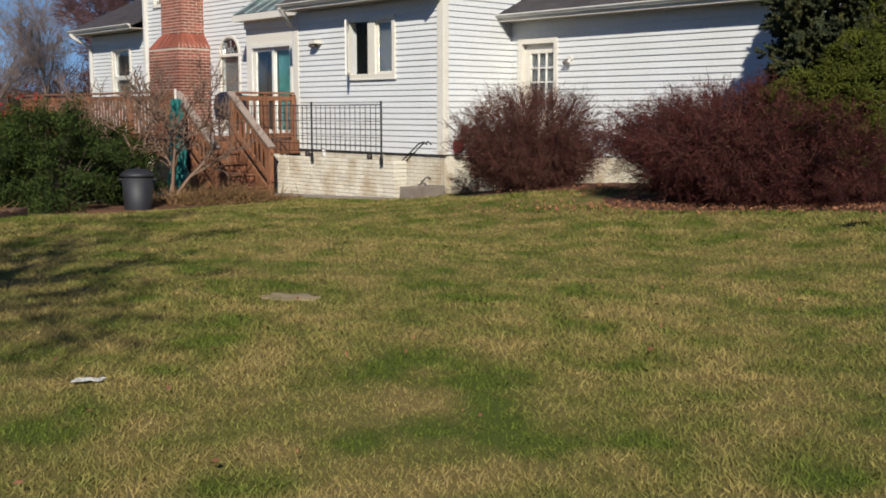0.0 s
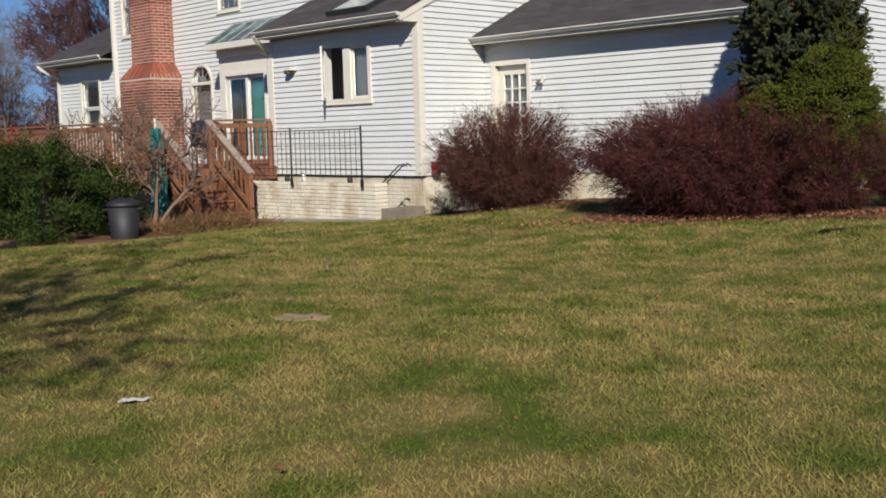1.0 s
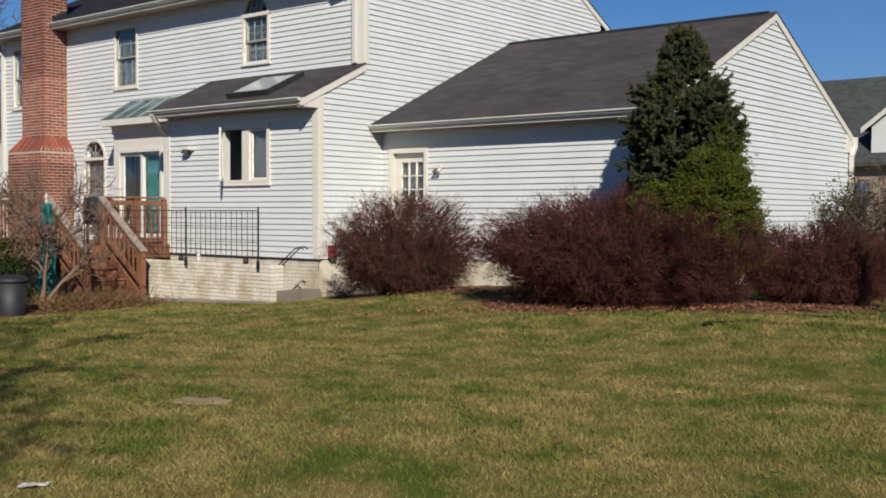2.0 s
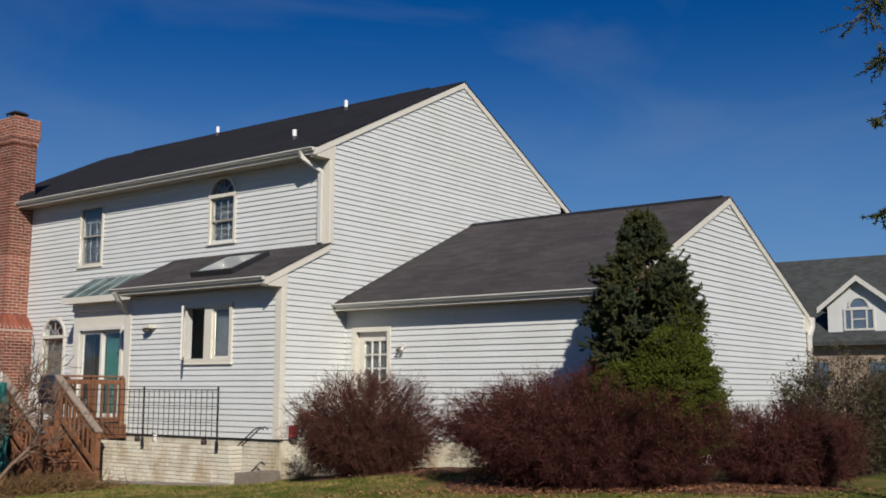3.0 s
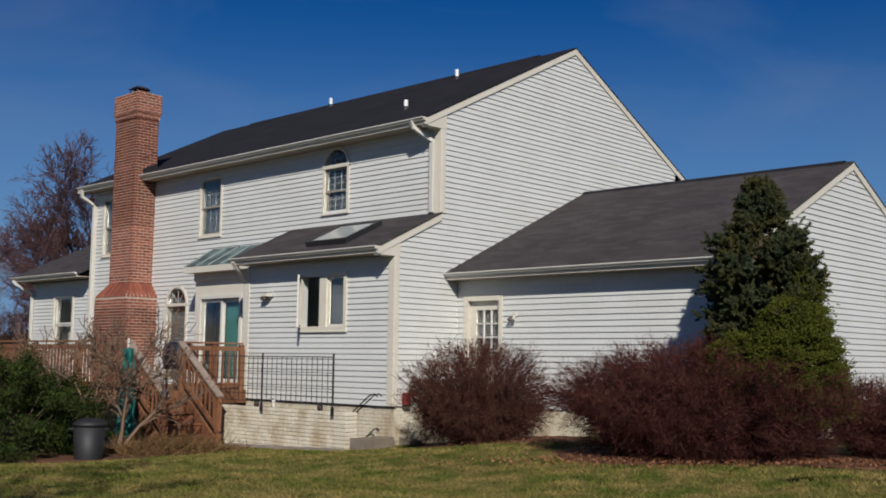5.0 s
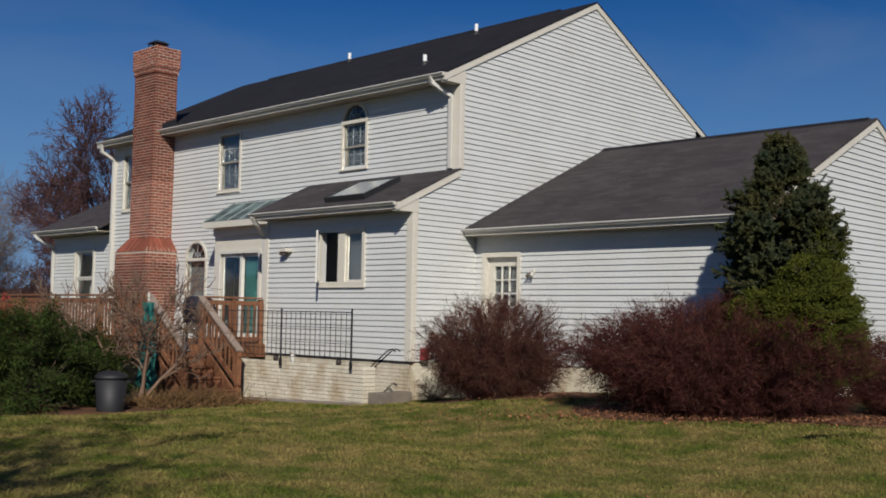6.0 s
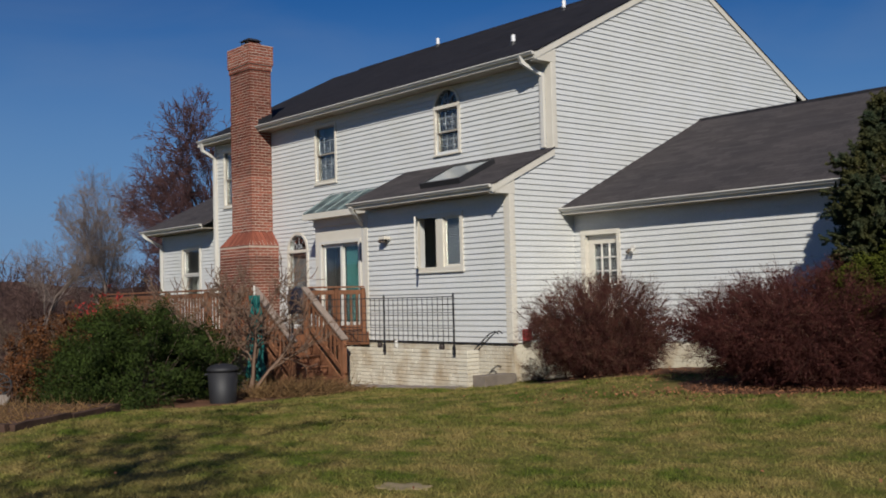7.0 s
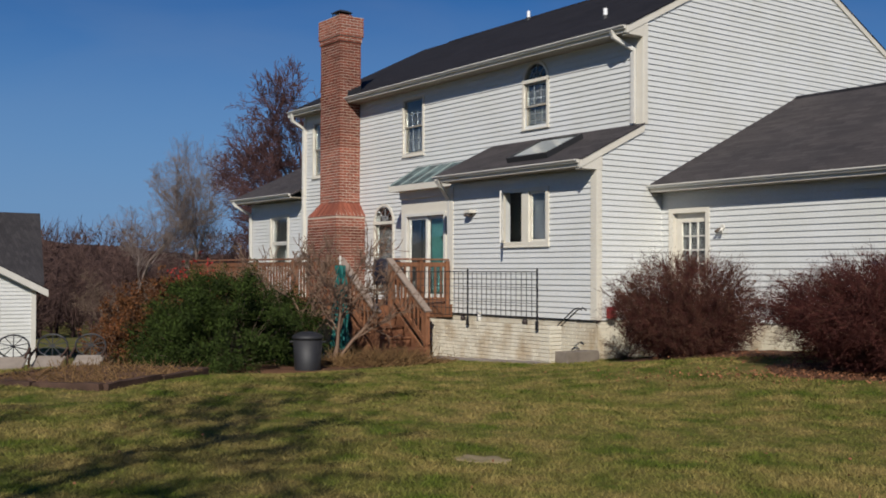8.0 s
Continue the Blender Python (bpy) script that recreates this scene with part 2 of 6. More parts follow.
wall("wall_addition_rear", on_rear(0.0), 0.0, 2.68, lambda z: (-4.33, 0.0), [hole_of(W_ADD)], house, "white lapped siding")
wall("wall_main_rear", on_rear(D), 0.0, 5.30, lambda z: (LEFT, 0.0),
     [rect(-7.0, -4.45, 0.05, 2.70), arched(W_ARCH[0] + inset, W_ARCH[1] - inset, W_ARCH[2] + inset, W_ARCH[3]), hole_of(W_UP), hole_of(W_FAR), arched(W_LOW[0] + inset, W_LOW[1] - inset, W_LOW[2], W_LOW[3])],
     house, "white lapped siding", ends_board=lambda z: (LEFT, BAY_L if z < 2.9 else (0.0 if z > 3.5 else -4.3)))


def side_ends(z):
    a = 0.0
    if z > 2.90:
        a = min(D, (z + 0.07 - ADD_E[1]) / ADD_S + ADD_E[0])
    b = BACK
    if z > main_roof(D) - 0.07:
        a = max(D, (z + 0.07 - MAIN_E[1]) / MAIN_S + MAIN_E[0])
        b = 2 * MAIN_R[0] - a
    return (a, max(a, b))


def side_ends_board(z):
    a, b = side_ends(z)
    if z < 2.47:
        b = min(b, G)
    elif z < 4.46:
        b = min(b, GAR_E[0] + (z - GAR_E[1]) / GAR_S + 0.12)
    return a, max(a, b)


wall("wall_main_side", on_side(0.0), 0.0, 7.56, side_ends, [], house, "white lapped siding", ends_board=side_ends_board)
wall("wall_garage_rear", on_rear(G), 0.0, 2.32, lambda z: (0.0, GX), [rect(DOOR_G[0] + inset, DOOR_G[1] - inset, DOOR_G[2], DOOR_G[3] - inset)], house, "white lapped siding in the shade of the eaves")


def gar_ends(z):
    if z < 2.32:
        return G, 2 * GAR_R[0] - G
    a = max(G, (z + 0.07 - GAR_E[1]) / GAR_S + GAR_E[0])
    return a, max(a, 2 * GAR_R[0] - a)


wall("wall_garage_side", on_side(GX), -0.02, 4.39, gar_ends, [], house, "white lapped siding")
wall("wall_bay", on_rear(BAY_Y), 0.0, 2.80, lambda z: (BAY_L, -4.33), [hole_of(SLIDE)], house, "cream panel wall round the sliding door", boards=False).data.materials[0] = M_TRIM
bm = bmesh.new()
box(bm, BAY_L, BAY_Y + 0.003, 0.0, BAY_L + 0.1, D, 2.8)
box(bm, -4.33, 0.141, 0.0, -4.2, BAY_Y + 0.2, 2.75)
part("wall_return", bm, M_SIDING, house)
# plain walls that close the house
bm = bmesh.new()
box(bm, LEFT, D + 0.142, 0.0, LEFT + 0.14, BACK, 5.3)
box(bm, LEFT, BACK - 0.14, 0.0, -0.142, BACK, 5.3)
hexa(bm, [(LEFT, D, 5.3), (LEFT + .14, D, 5.3), (LEFT + .14, BACK, 5.3), (LEFT, BACK, 5.3), (LEFT, 5.3, 7.5), (LEFT + .14, 5.3, 7.5), (LEFT + .14, 5.38, 7.5), (LEFT, 5.38, 7.5)])
box(bm, 0.003, 2 * GAR_R[0] - G - 0.14, 0.0, GX - 0.142, 2 * GAR_R[0] - G, 2.3)
part("wall_far", tidy(bm), M_SIDING, house)
# added dark panels behind the glass, coloured as unlit rooms
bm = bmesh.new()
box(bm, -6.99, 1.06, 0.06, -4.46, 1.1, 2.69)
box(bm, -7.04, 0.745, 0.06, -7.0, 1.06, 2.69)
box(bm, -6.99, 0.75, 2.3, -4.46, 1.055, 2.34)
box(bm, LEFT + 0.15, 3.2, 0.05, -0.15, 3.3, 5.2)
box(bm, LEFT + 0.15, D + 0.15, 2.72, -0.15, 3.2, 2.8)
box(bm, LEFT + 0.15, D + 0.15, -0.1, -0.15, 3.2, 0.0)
part("dark_lining", bm, M_DARK, house)
# foundation
for b in ((-4.31, 0.02, -1.6, -0.02, D, -0.004), (-0.25, D + 0.001, -1.6, -0.02, G + 0.019, -0.004), (0.0, G + 0.02, -1.6, GX - 0.02, G + 0.3, -0.004),
          (GX - 0.3, G + 0.301, -1.6, GX - 0.02, 9.2, -0.024), (WING_L + 0.02, D + 0.15, -2.6, -4.32, D + 0.4, -0.004)):
    bm = bmesh.new()
    box(bm, *b)
    part("foundation", bm, M_PAINTED, house, "whitewashed brick foundation")


def slab(name, xs, prof, t, mat, label):
    """A roof slope along x through the two (y, z) of its upper face."""
    (y0, z0), (y1, z1) = prof
    bm = bmesh.new()
    x0, x1 = xs
    hexa(bm, [(x0, y0, z0 - t), (x0, y1, z1 - t), (x1, y1, z1 - t), (x1, y0, z0 - t), (x0, y0, z0), (x0, y1, z1), (x1, y1, z1), (x1, y0, z0)])
    return part(name, tidy(bm), mat, house, label)


RK, SL = 0.055, 0.032
slab("roof", (LEFT - 0.2, RK), ((0.745, main_roof(0.745)), MAIN_R), SL, M_SHINGLE_DARK, "dark asphalt shingle slope")
slab("roof", (LEFT - 0.2, RK), ((9.95, main_roof(9.95)), MAIN_R), SL, M_SHINGLE_DARK, "dark asphalt shingle slope")
slab("roof", (0.0, GX + RK), ((1.315, gar_roof(1.315)), GAR_R), SL, M_SHINGLE, "grey asphalt shingle slope")
slab("roof", (0.0, GX + RK), ((10.0, gar_roof(10.0)), GAR_R), SL, M_SHINGLE, "grey asphalt shingle slope")
slab("roof", (-4.38, RK), ((-0.395, add_roof(-0.395)), (D, add_roof(D))), SL, M_SHINGLE, "grey asphalt shingle lean-to slope")
for x0, x1, (y, z) in ((LEFT + 1.2, -0.95, MAIN_R), (0.02, GX - 0.1, GAR_R)):
    bm = bmesh.new()
    hexa(bm, [(x0, y - 0.13, z - 0.065), (x0, y + 0.13, z - 0.065), (x1, y + 0.13, z - 0.065), (x1, y - 0.13, z - 0.065), (x0, y - 0.03, z + 0.022), (x0, y + 0.03, z + 0.022), (x1, y + 0.03, z + 0.022), (x1, y - 0.03, z + 0.022)])
    part("ridge_cap", tidy(bm), M_SHINGLE_DARK, house, "dark ridge vent")


def rake(x0, x1, ys, f, t=0.128, drop=SL):
    bm = bmesh.new()
    a, b = ys
    za, zb = f(a) - drop, f(b) - drop
    hexa(bm, [(x0, a, za - t), (x0, b, zb - t), (x1, b, zb - t), (x1, a, za - t), (x0, a, za), (x0, b, zb), (x1, b, zb), (x1, a, za)])
    part("rake_board", tidy(bm), M_TRIM, house)


rake(0.012, RK - 0.008, (0.71, MAIN_R[0]), main_roof)
rake(0.012, RK - 0.008, (9.93, MAIN_R[0]), main_roof)
rake(GX + 0.012, GX + RK - 0.008, (1.28, GAR_R[0]), gar_roof)
rake(GX + 0.012, GX + RK - 0.008, (9.98, GAR_R[0]), gar_roof)
rake(0.012, RK - 0.008, (-0.43, D), add_roof)
rake(LEFT - 0.19, LEFT - 0.02, (0.71, MAIN_R[0]), main_roof)


def eave_return(x, ys, z0, f):
    """Boxed end of an eave between its soffit and the rake."""
    bm = bmesh.new()
    a, b = ys
    hexa(bm, [(x - 0.15, a, z0), (x - 0.15, b, z0), (x + 0.036, b, z0), (x + 0.036, a, z0), (x - 0.15, a, f(a) - 0.05), (x - 0.15, b, f(b) - 0.05), (x + 0.036, b, f(b) - 0.05), (x + 0.036, a, f(a) - 0.05)])
    part("eave_return", bevelled(bm, 0.004), M_TRIM, house)


eave_return(0.0, (0.77, D + 0.11), MAIN_E[1] - 0.165, main_roof)
eave_return(0.0, (-0.37, 0.11), ADD_E[1] - 0.165, add_roof)
eave_return(GX, (1.34, G + 0.11), GAR_E[1] - 0.165, gar_roof)
eave_return(GX, (2 * GAR_R[0] - G - 0.12, 9.93), GAR_E[1] - 0.3, gar_roof)


def eave(x0, x1, y_edge, y_wall, z_top):
    """Soffit, fascia and a shaped gutter along x."""
    bm = bmesh.new()
    # soffit board, its eave shade put into the base colour
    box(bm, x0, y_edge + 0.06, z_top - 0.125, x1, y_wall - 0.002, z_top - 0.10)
    part("soffit", bm, M_SOFFIT_SHADED, house)
    bm = bmesh.new()
    box(bm, x0, y_edge + 0.04, z_top - 0.125, x1, y_edge + 0.059, z_top - 0.02)
    part("fascia", bm, M_TRIM, house)
    prof = [(0.039, -0.005), (-0.05, -0.005), (-0.052, -0.022), (-0.028, -0.036), (-0.015, -0.062), (0.039, -0.062)]
    bm = bmesh.new()
    rings = [[bm.verts.new((x, y_edge + p[0], z_top + p[1])) for p in prof] for x in (x0, x1)]
    for k in range(6):
        bm.faces.new((rings[0][k], rings[0][(k + 1) % 6], rings[1][(k + 1) % 6], rings[1][k]))
    bm.faces.new(rings[0])
    bm.faces.new(rings[1][::-1])
    part("gutter", tidy(bm), M_WHITE, house, "cream aluminium gutter")


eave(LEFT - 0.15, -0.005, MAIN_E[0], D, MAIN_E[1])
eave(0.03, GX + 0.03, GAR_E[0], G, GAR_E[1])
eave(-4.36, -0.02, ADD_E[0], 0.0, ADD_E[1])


def boxed(name, mat, label, *b):
    bm = bmesh.new()
    box(bm, *b)
    return part(name, bevelled(bm, 0.004), mat, house, label)


# corner boards, each of two faces
for x, y, z0, z1 in ((0.0, 0.0, 0.0, 2.66), (0.0, D, add_roof(D) - 0.02, 5.3), (GX, G, -0.02, 2.3)):
    boxed("corner_board", M_TRIM, "", x - 0.125, y - 0.034, z0, x + 0.034, y + 0.0, z1)
    boxed("corner_board", M_TRIM, "", x + 0.001, y + 0.002, z0, x + 0.034, y + 0.10, z1)
boxed("corner_board", M_TRIM, "", LEFT - 0.02, D - 0.034, 0.0, LEFT + 0.12, D - 0.001, 5.1)
boxed("corner_board", M_TRIM, "", -4.36, -0.034, 0.0, -4.24, 0.0, 2.62)
boxed("sill_board", M_IRON, "dark sill strip", -4.33, -0.03, -0.025, 0.036, 0.05, -0.002)


# ---------- windows ----------
def ring(bm, P, u0, u1, z0, z1, w, n0, n1):
    for a, b, c, d in ((u0, u0 + w, z0, z1), (u1 - w, u1, z0, z1), (u0 + w, u1 - w, z1 - w, z1), (u0 + w, u1 - w, z0, z0 + w)):
        hexa(bm, [P(a, n1, c), P(a, n0, c), P(b, n0, c), P(b, n1, c), P(a, n1, d), P(a, n0, d), P(b, n0, d), P(b, n1, d)])
    return bm


def cuboid(bm, P, u0, u1, n0, n1, z0, z1):
    return hexa(bm, [P(u0, n1, z0), P(u0, n0, z0), P(u1, n0, z0), P(u1, n1, z0), P(u0, n1, z1), P(u0, n0, z1), P(u1, n0, z1), P(u1, n1, z1)])


def arc_ring(bm, P, c, zs, r_in, r_out, n0, n1, seg=20):
    for i in range(seg):
        a, b = math.pi * i / seg, math.pi * (i + 1) / seg
        q = []
        for n in (n1, n0):
            q += [P(c + math.cos(a) * r_in, n, zs + math.sin(a) * r_in), P(c + math.cos(a) * r_out, n, zs + math.sin(a) * r_out),
                  P(c + math.cos(b) * r_out, n, zs + math.sin(b) * r_out), P(c + math.cos(b) * r_in, n, zs + math.sin(b) * r_in)]
        hexa(bm, q)
    return bm


def pane(P, u0, u1, z0, z1, n, parent):
    bm = bmesh.new()
    cuboid(bm, P, u0, u1, n - 0.006, n, z0, z1)
    ob = part("pane", tidy(bm), M_GLASS, parent)
    ob.visible_shadow = False
    return ob


def half_pane(P, c, zs, r, n, parent):
    bm = bmesh.new()
    pts = [(c + math.cos(math.pi * i / 16) * r, zs + math.sin(math.pi * i / 16) * r) for i in range(17)]
    a = [bm.verts.new(P(u, n, z)) for u, z in pts]
    b = [bm.verts.new(P(u, n - 0.006, z)) for u, z in pts]
    bm.faces.new(a)
    bm.faces.new(b[::-1])
    for i in range(17):
        bm.faces.new((a[i], a[i - 1], b[i - 1], b[i]))
    ob = part("pane", tidy(bm), M_GLASS, parent)
    ob.visible_shadow = False


def sill(P, u0, u1, z, parent):
    bm = bmesh.new()
    cuboid(bm, P, u0 - 0.02, u1 + 0.02, 0.0, 0.06, z - 0.035, z)
    part("sill", bevelled(bm, 0.006), M_TRIM, parent)


def blind(P, u0, u1, z0, z1, n, parent, mat, label="lowered pale blind"):
    bm = bmesh.new()
    k = int((z1 - z0) / 0.03)
    for i in range(k):
        z = z0 + i * 0.03
        hexa(bm, [P(u0, n, z), P(u0, n - 0.018, z + 0.012), P(u1, n - 0.018, z + 0.012), P(u1, n, z), P(u0, n + 0.002, z + 0.003), P(u0, n - 0.016, z + 0.015), P(u1, n - 0.016, z + 0.015), P(u1, n + 0.002, z + 0.003)])
    part("blind", tidy(bm), mat, parent, label)


M_BLIND = material("blind_slats", (0.19, 0.195, 0.20), 0.7, None, 4, 0.2)
M_SASH = material("tan_sash", (0.30, 0.27, 0.22), 0.5, (0.22, 0.19, 0.15), 6, 0.4)
M_GRID = material("pale_grid", (0.27, 0.28, 0.29), 0.5, None, 6, 0.2)
M_BROWN = material("brown_sash", (0.10, 0.075, 0.055), 0.5, None, 10, 0.3)


def double_hung(Y, w, name="window", muntins=(0, 0), arch=False, blinds=False, label=""):
    P = on_rear(Y)
    u0, u1, z0, z1 = w
    bm = bmesh.new()
    c, r = (u0 + u1) / 2, (u1 - u0) / 2
    if arch:
        for a, b in ((u0, u0 + 0.06), (u1 - 0.06, u1)):
            cuboid(bm, P, a, b, 0.0, 0.045, z0, z1)
        arc_ring(bm, P, c, z1, r - 0.06, r, 0.0, 0.045)
        cuboid(bm, P, u0, u1, 0.0, 0.05, z1 - 0.035, z1 + 0.035)
    else:
        ring(bm, P, u0, u1, z0, z1, 0.055, 0.0, 0.04)
    win = part(name, tidy(bm), M_TRIM, house, label)
    i0, i1, j0, j1 = u0 + 0.058, u1 - 0.058, z0 + 0.058 * (not arch), z1 - (0.036 if arch else 0.058)
    mid = (j0 + j1) / 2
    for a, b, n in ((mid - 0.02, j1, -0.012), (j0, mid + 0.02, -0.04)):
        bm = bmesh.new()
        ring(bm, P, i0, i1, a, b, 0.035, n - 0.03, n)
        f = part("sash", tidy(bm), M_SASH, win)
        pane(P, i0 + 0.035, i1 - 0.035, a + 0.035, b - 0.035, n - 0.012, win)
        if muntins[0]:
            bm = bmesh.new()
            for k in range(1, muntins[0] + 1):
                u = i0 + 0.035 + (i1 - i0 - 0.07) * k / (muntins[0] + 1)
                cuboid(bm, P, u - 0.0045, u + 0.0045, n - 0.032, n - 0.022, a + 0.036, b - 0.036)
            for k in range(1, muntins[1] + 1):
                z = a + 0.035 + (b - a - 0.07) * k / (muntins[1] + 1)
                cuboid(bm, P, i0 + 0.036, i1 - 0.036, n - 0.031, n - 0.0225, z - 0.0045, z + 0.0045)
            part("muntin", tidy(bm), M_GRID, win)
    if arch:
        half_pane(P, c, z1 + 0.036, r - 0.075, -0.02, win)
        bm = bmesh.new()
        for k in (1, 2, 3):
            a = math.pi * k / 4
            bar(bm, P(c, -0.012, z1 + 0.04), P(c + math.cos(a) * (r - 0.08), -0.012, z1 + 0.03 + math.sin(a) * (r - 0.08)), 0.014)
        arc_ring(bm, P, c, z1 + 0.036, 0.13, 0.144, -0.018, -0.006, 10)
        part("muntin", tidy(bm), M_GRID, win)
    if blinds:
        blind(P, i0, i1, j0, j1, -0.09, win, M_BLIND)
    if z0 > 0.5:
        sill(P, u0, u1, z0, win)
    return win


double_hung(D, W_ARCH, muntins=(2, 2), arch=True, blinds=True, label="arched window with cream casing and white grids")
double_hung(D, W_UP, muntins=(2, 1), blinds=True, label="double-hung window with drawn blind")
double_hung(D, W_FAR, blinds=True, label="double-hung window with drawn blind")
double_hung(D, W_LOW, arch=True, blinds=True, label="tall arched window by the deck")

# twin casement, its left sash swung out
P = on_rear(0.0)
u0, u1, z0, z1 = W_ADD
bm = bmesh.new()
ring(bm, P, u0, u1, z0, z1, 0.075, 0.0, 0.05)
mu0, mu1 = u0 + 0.60, u0 + 0.80
cuboid(bm, P, mu0, mu1, -0.06, 0.04, z0 + 0.075, z1 - 0.075)
win = part("window", tidy(bm), M_TRIM, house, "twin casement window, one sash swung open")
sill(P, u0, u1, z0, win)
bm = bmesh.new()
ring(bm, P, mu1, u1 - 0.075, z0 + 0.075, z1 - 0.075, 0.045, -0.045, -0.005)
part("sash", tidy(bm), M_TRIM, win)
pane(P, mu1 + 0.045, u1 - 0.12, z0 + 0.12, z1 - 0.12, -0.02, win)
blind(P, mu1 + 0.02, u1 - 0.09, z0 + 0.10, z1 - 0.08, -0.09, win, M_BLIND)
hinge = Matrix.Translation((u0 + 0.07, -0.05, 0)) @ Matrix.Rotation(radians(-44), 4, "Z")
Q = lambda u, n, z: hinge @ Vector((u, -n, z))
bm = bmesh.new()
ring(bm, Q, 0.0, 0.46, z0 + 0.06, z1 - 0.05, 0.05, 0.0, 0.035)
part("open_sash", tidy(bm), M_WHITE, win, "open white casement sash")
pane(Q, 0.05, 0.41, z0 + 0.11, z1 - 0.10, 0.02, win)

# sliding door in the bay
P = on_rear(BAY_Y)
u0, u1, z0, z1 = SLIDE
bm = bmesh.new()
ring(bm, P, u0, u1, z0, z1, 0.07, 0.0, 0.04)
door = part("sliding_door", tidy(bm), M_WHITE, house, "white sliding glass door with teal curtain")
um = (u0 + u1) / 2
for a, b, n in ((u0 + 0.07, um + 0.03, -0.03), (um - 0.03, u1 - 0.07, -0.07)):
    bm = bmesh.new()
    ring(bm, P, a, b, z0 + 0.07, z1 - 0.07, 0.075, n - 0.035, n)
    leaf = part("door_leaf", tidy(bm), M_WHITE, door)
    pane(P, a + 0.075, b - 0.075, z0 + 0.145, z1 - 0.145, n - 0.012, leaf)
M_TEAL = material("teal_curtain", (0.007, 0.070, 0.064), 0.8, (0.005, 0.042, 0.039), 6, 0.5)


def curtain(P, ua, ub, z0, z1, n, parent, mat, label):
    bm = bmesh.new()
    k = 40
    rows_ = []
    for z in (z0, z1):
        rows_.append([bm.verts.new(P(ua + (ub - ua) * i / k, n - 0.03 * math.sin(i * 1.25), z)) for i in range(k + 1)])
    for i in range(k):
        bm.faces.new((rows_[0][i], rows_[0][i + 1], rows_[1][i + 1], rows_[1][i]))
    ob = part("curtain", bm, mat, parent, label)
    ob.modifiers.new("thick", "SOLIDIFY").thickness = 0.006


curtain(P, um + 0.02, u1 - 0.15, z0 + 0.05, z1 - 0.05, -0.16, door, M_TEAL, "teal fabric curtain")
bm = bmesh.new()
cuboid(bm, P, BAY_L, -4.36, 0.0, 0.06, 2.52, 2.79)
part("fascia", bevelled(bm, 0.01), M_TRIM, house, "deep cream fascia")
# copper roof with standing seams
bm = bmesh.new()
ce, ct = (0.33, 2.83), (D, 3.33)
hexa(bm, [(-7.25, ce[0], ce[1] - 0.04), (-7.25, ct[0], ct[1] - 0.04), (-4.385, ct[0], ct[1] - 0.04), (-4.385, ce[0], ce[1] - 0.04), (-7.25, ce[0], ce[1]), (-7.25, ct[0], ct[1]), (-4.385, ct[0], ct[1]), (-4.385, ce[0], ce[1])])
cop = part("metal_roof", tidy(bm), M_COPPER, house, "blue-green patinated metal roof with seams")
for k in range(7):
    bm = bmesh.new()
    x = -7.23 + k * 0.47
    bar(bm, (x, ce[0], ce[1] + 0.012), (x, ct[0], ct[1] + 0.012), 0.018, 0.03)
    part("seam", tidy(bm), M_SEAM, cop, "paler raised seam")
bm = bmesh.new()
box(bm, -7.25, ce[0] - 0.02, ce[1] - 0.14, -4.385, ce[0] + 0.0, ce[1] - 0.005)
box(bm, -7.25, ce[0] + 0.0, ce[1] - 0.14, -4.385, BAY_Y - 0.062, ce[1] - 0.11)
part("fascia", bm, M_TRIM, house)

# garage door with lights
P = on_rear(G)
u0, u1, z0, z1 = DOOR_G
bm = bmesh.new()
for a, b, c, d in ((u0, u0 + 0.1, z0, z1), (u1 - 0.075, u1, z0, z1), (u0 + 0.1, u1 - 0.075, z1 - 0.085, z1)):
    cuboid(bm, P, a, b, -0.05, 0.045, c, d)
door = part("door", tidy(bm), M_TRIM, house, "cream back door with a grid of small panes")
bm = bmesh.new()
a, b = u0 + 0.101, u1 - 0.076
ga, gb, gc, gd = a + 0.14, b - 0.07, 0.75, z1 - 0.25
cuboid(bm, P, a, ga, -0.09, -0.05, z0 + 0.02, z1 - 0.087)
cuboid(bm, P, gb, b, -0.09, -0.05, z0 + 0.02, z1 - 0.087)
cuboid(bm, P, ga, gb, -0.09, -0.05, gd, z1 - 0.087)
cuboid(bm, P, ga, gb, -0.09, -0.05, z0 + 0.02, gc)
leaf = part("door_leaf", tidy(bm), M_TRIM, door)
bm = bmesh.new()
for k in (1, 2):
    u = ga + (gb - ga) * k / 3
    cuboid(bm, P, u - 0.012, u + 0.012, -0.075, -0.045, gc, gd)
for k in range(1, 4):
    z = gd - (gd - gc) * k / 4
    cuboid(bm, P, ga, gb, -0.074, -0.046, z - 0.012, z + 0.012)
part("muntin", tidy(bm), M_WHITE, leaf)
pane(P, ga, gb, gc, gd, -0.065, leaf)
blind(P, ga - 0.03, gb + 0.03, gc - 0.03, gd + 0.03, -0.11, leaf, M_BLIND, "pale blind behind the panes")
# added near-black panel for the unlit room behind the door panes
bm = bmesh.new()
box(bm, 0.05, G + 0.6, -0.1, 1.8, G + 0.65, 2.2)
part("dark_lining", bm, M_DARK, house)

# skylight
bm = bmesh.new()
sy0, sy1, sx0, sx1 = -0.18, 0.72, -2.26, -1.10
up = Vector((0, -0.457, 1)).normalized()


def on_roof(x, y, h):
    return Vector((x, y, add_roof(y))) + up * h


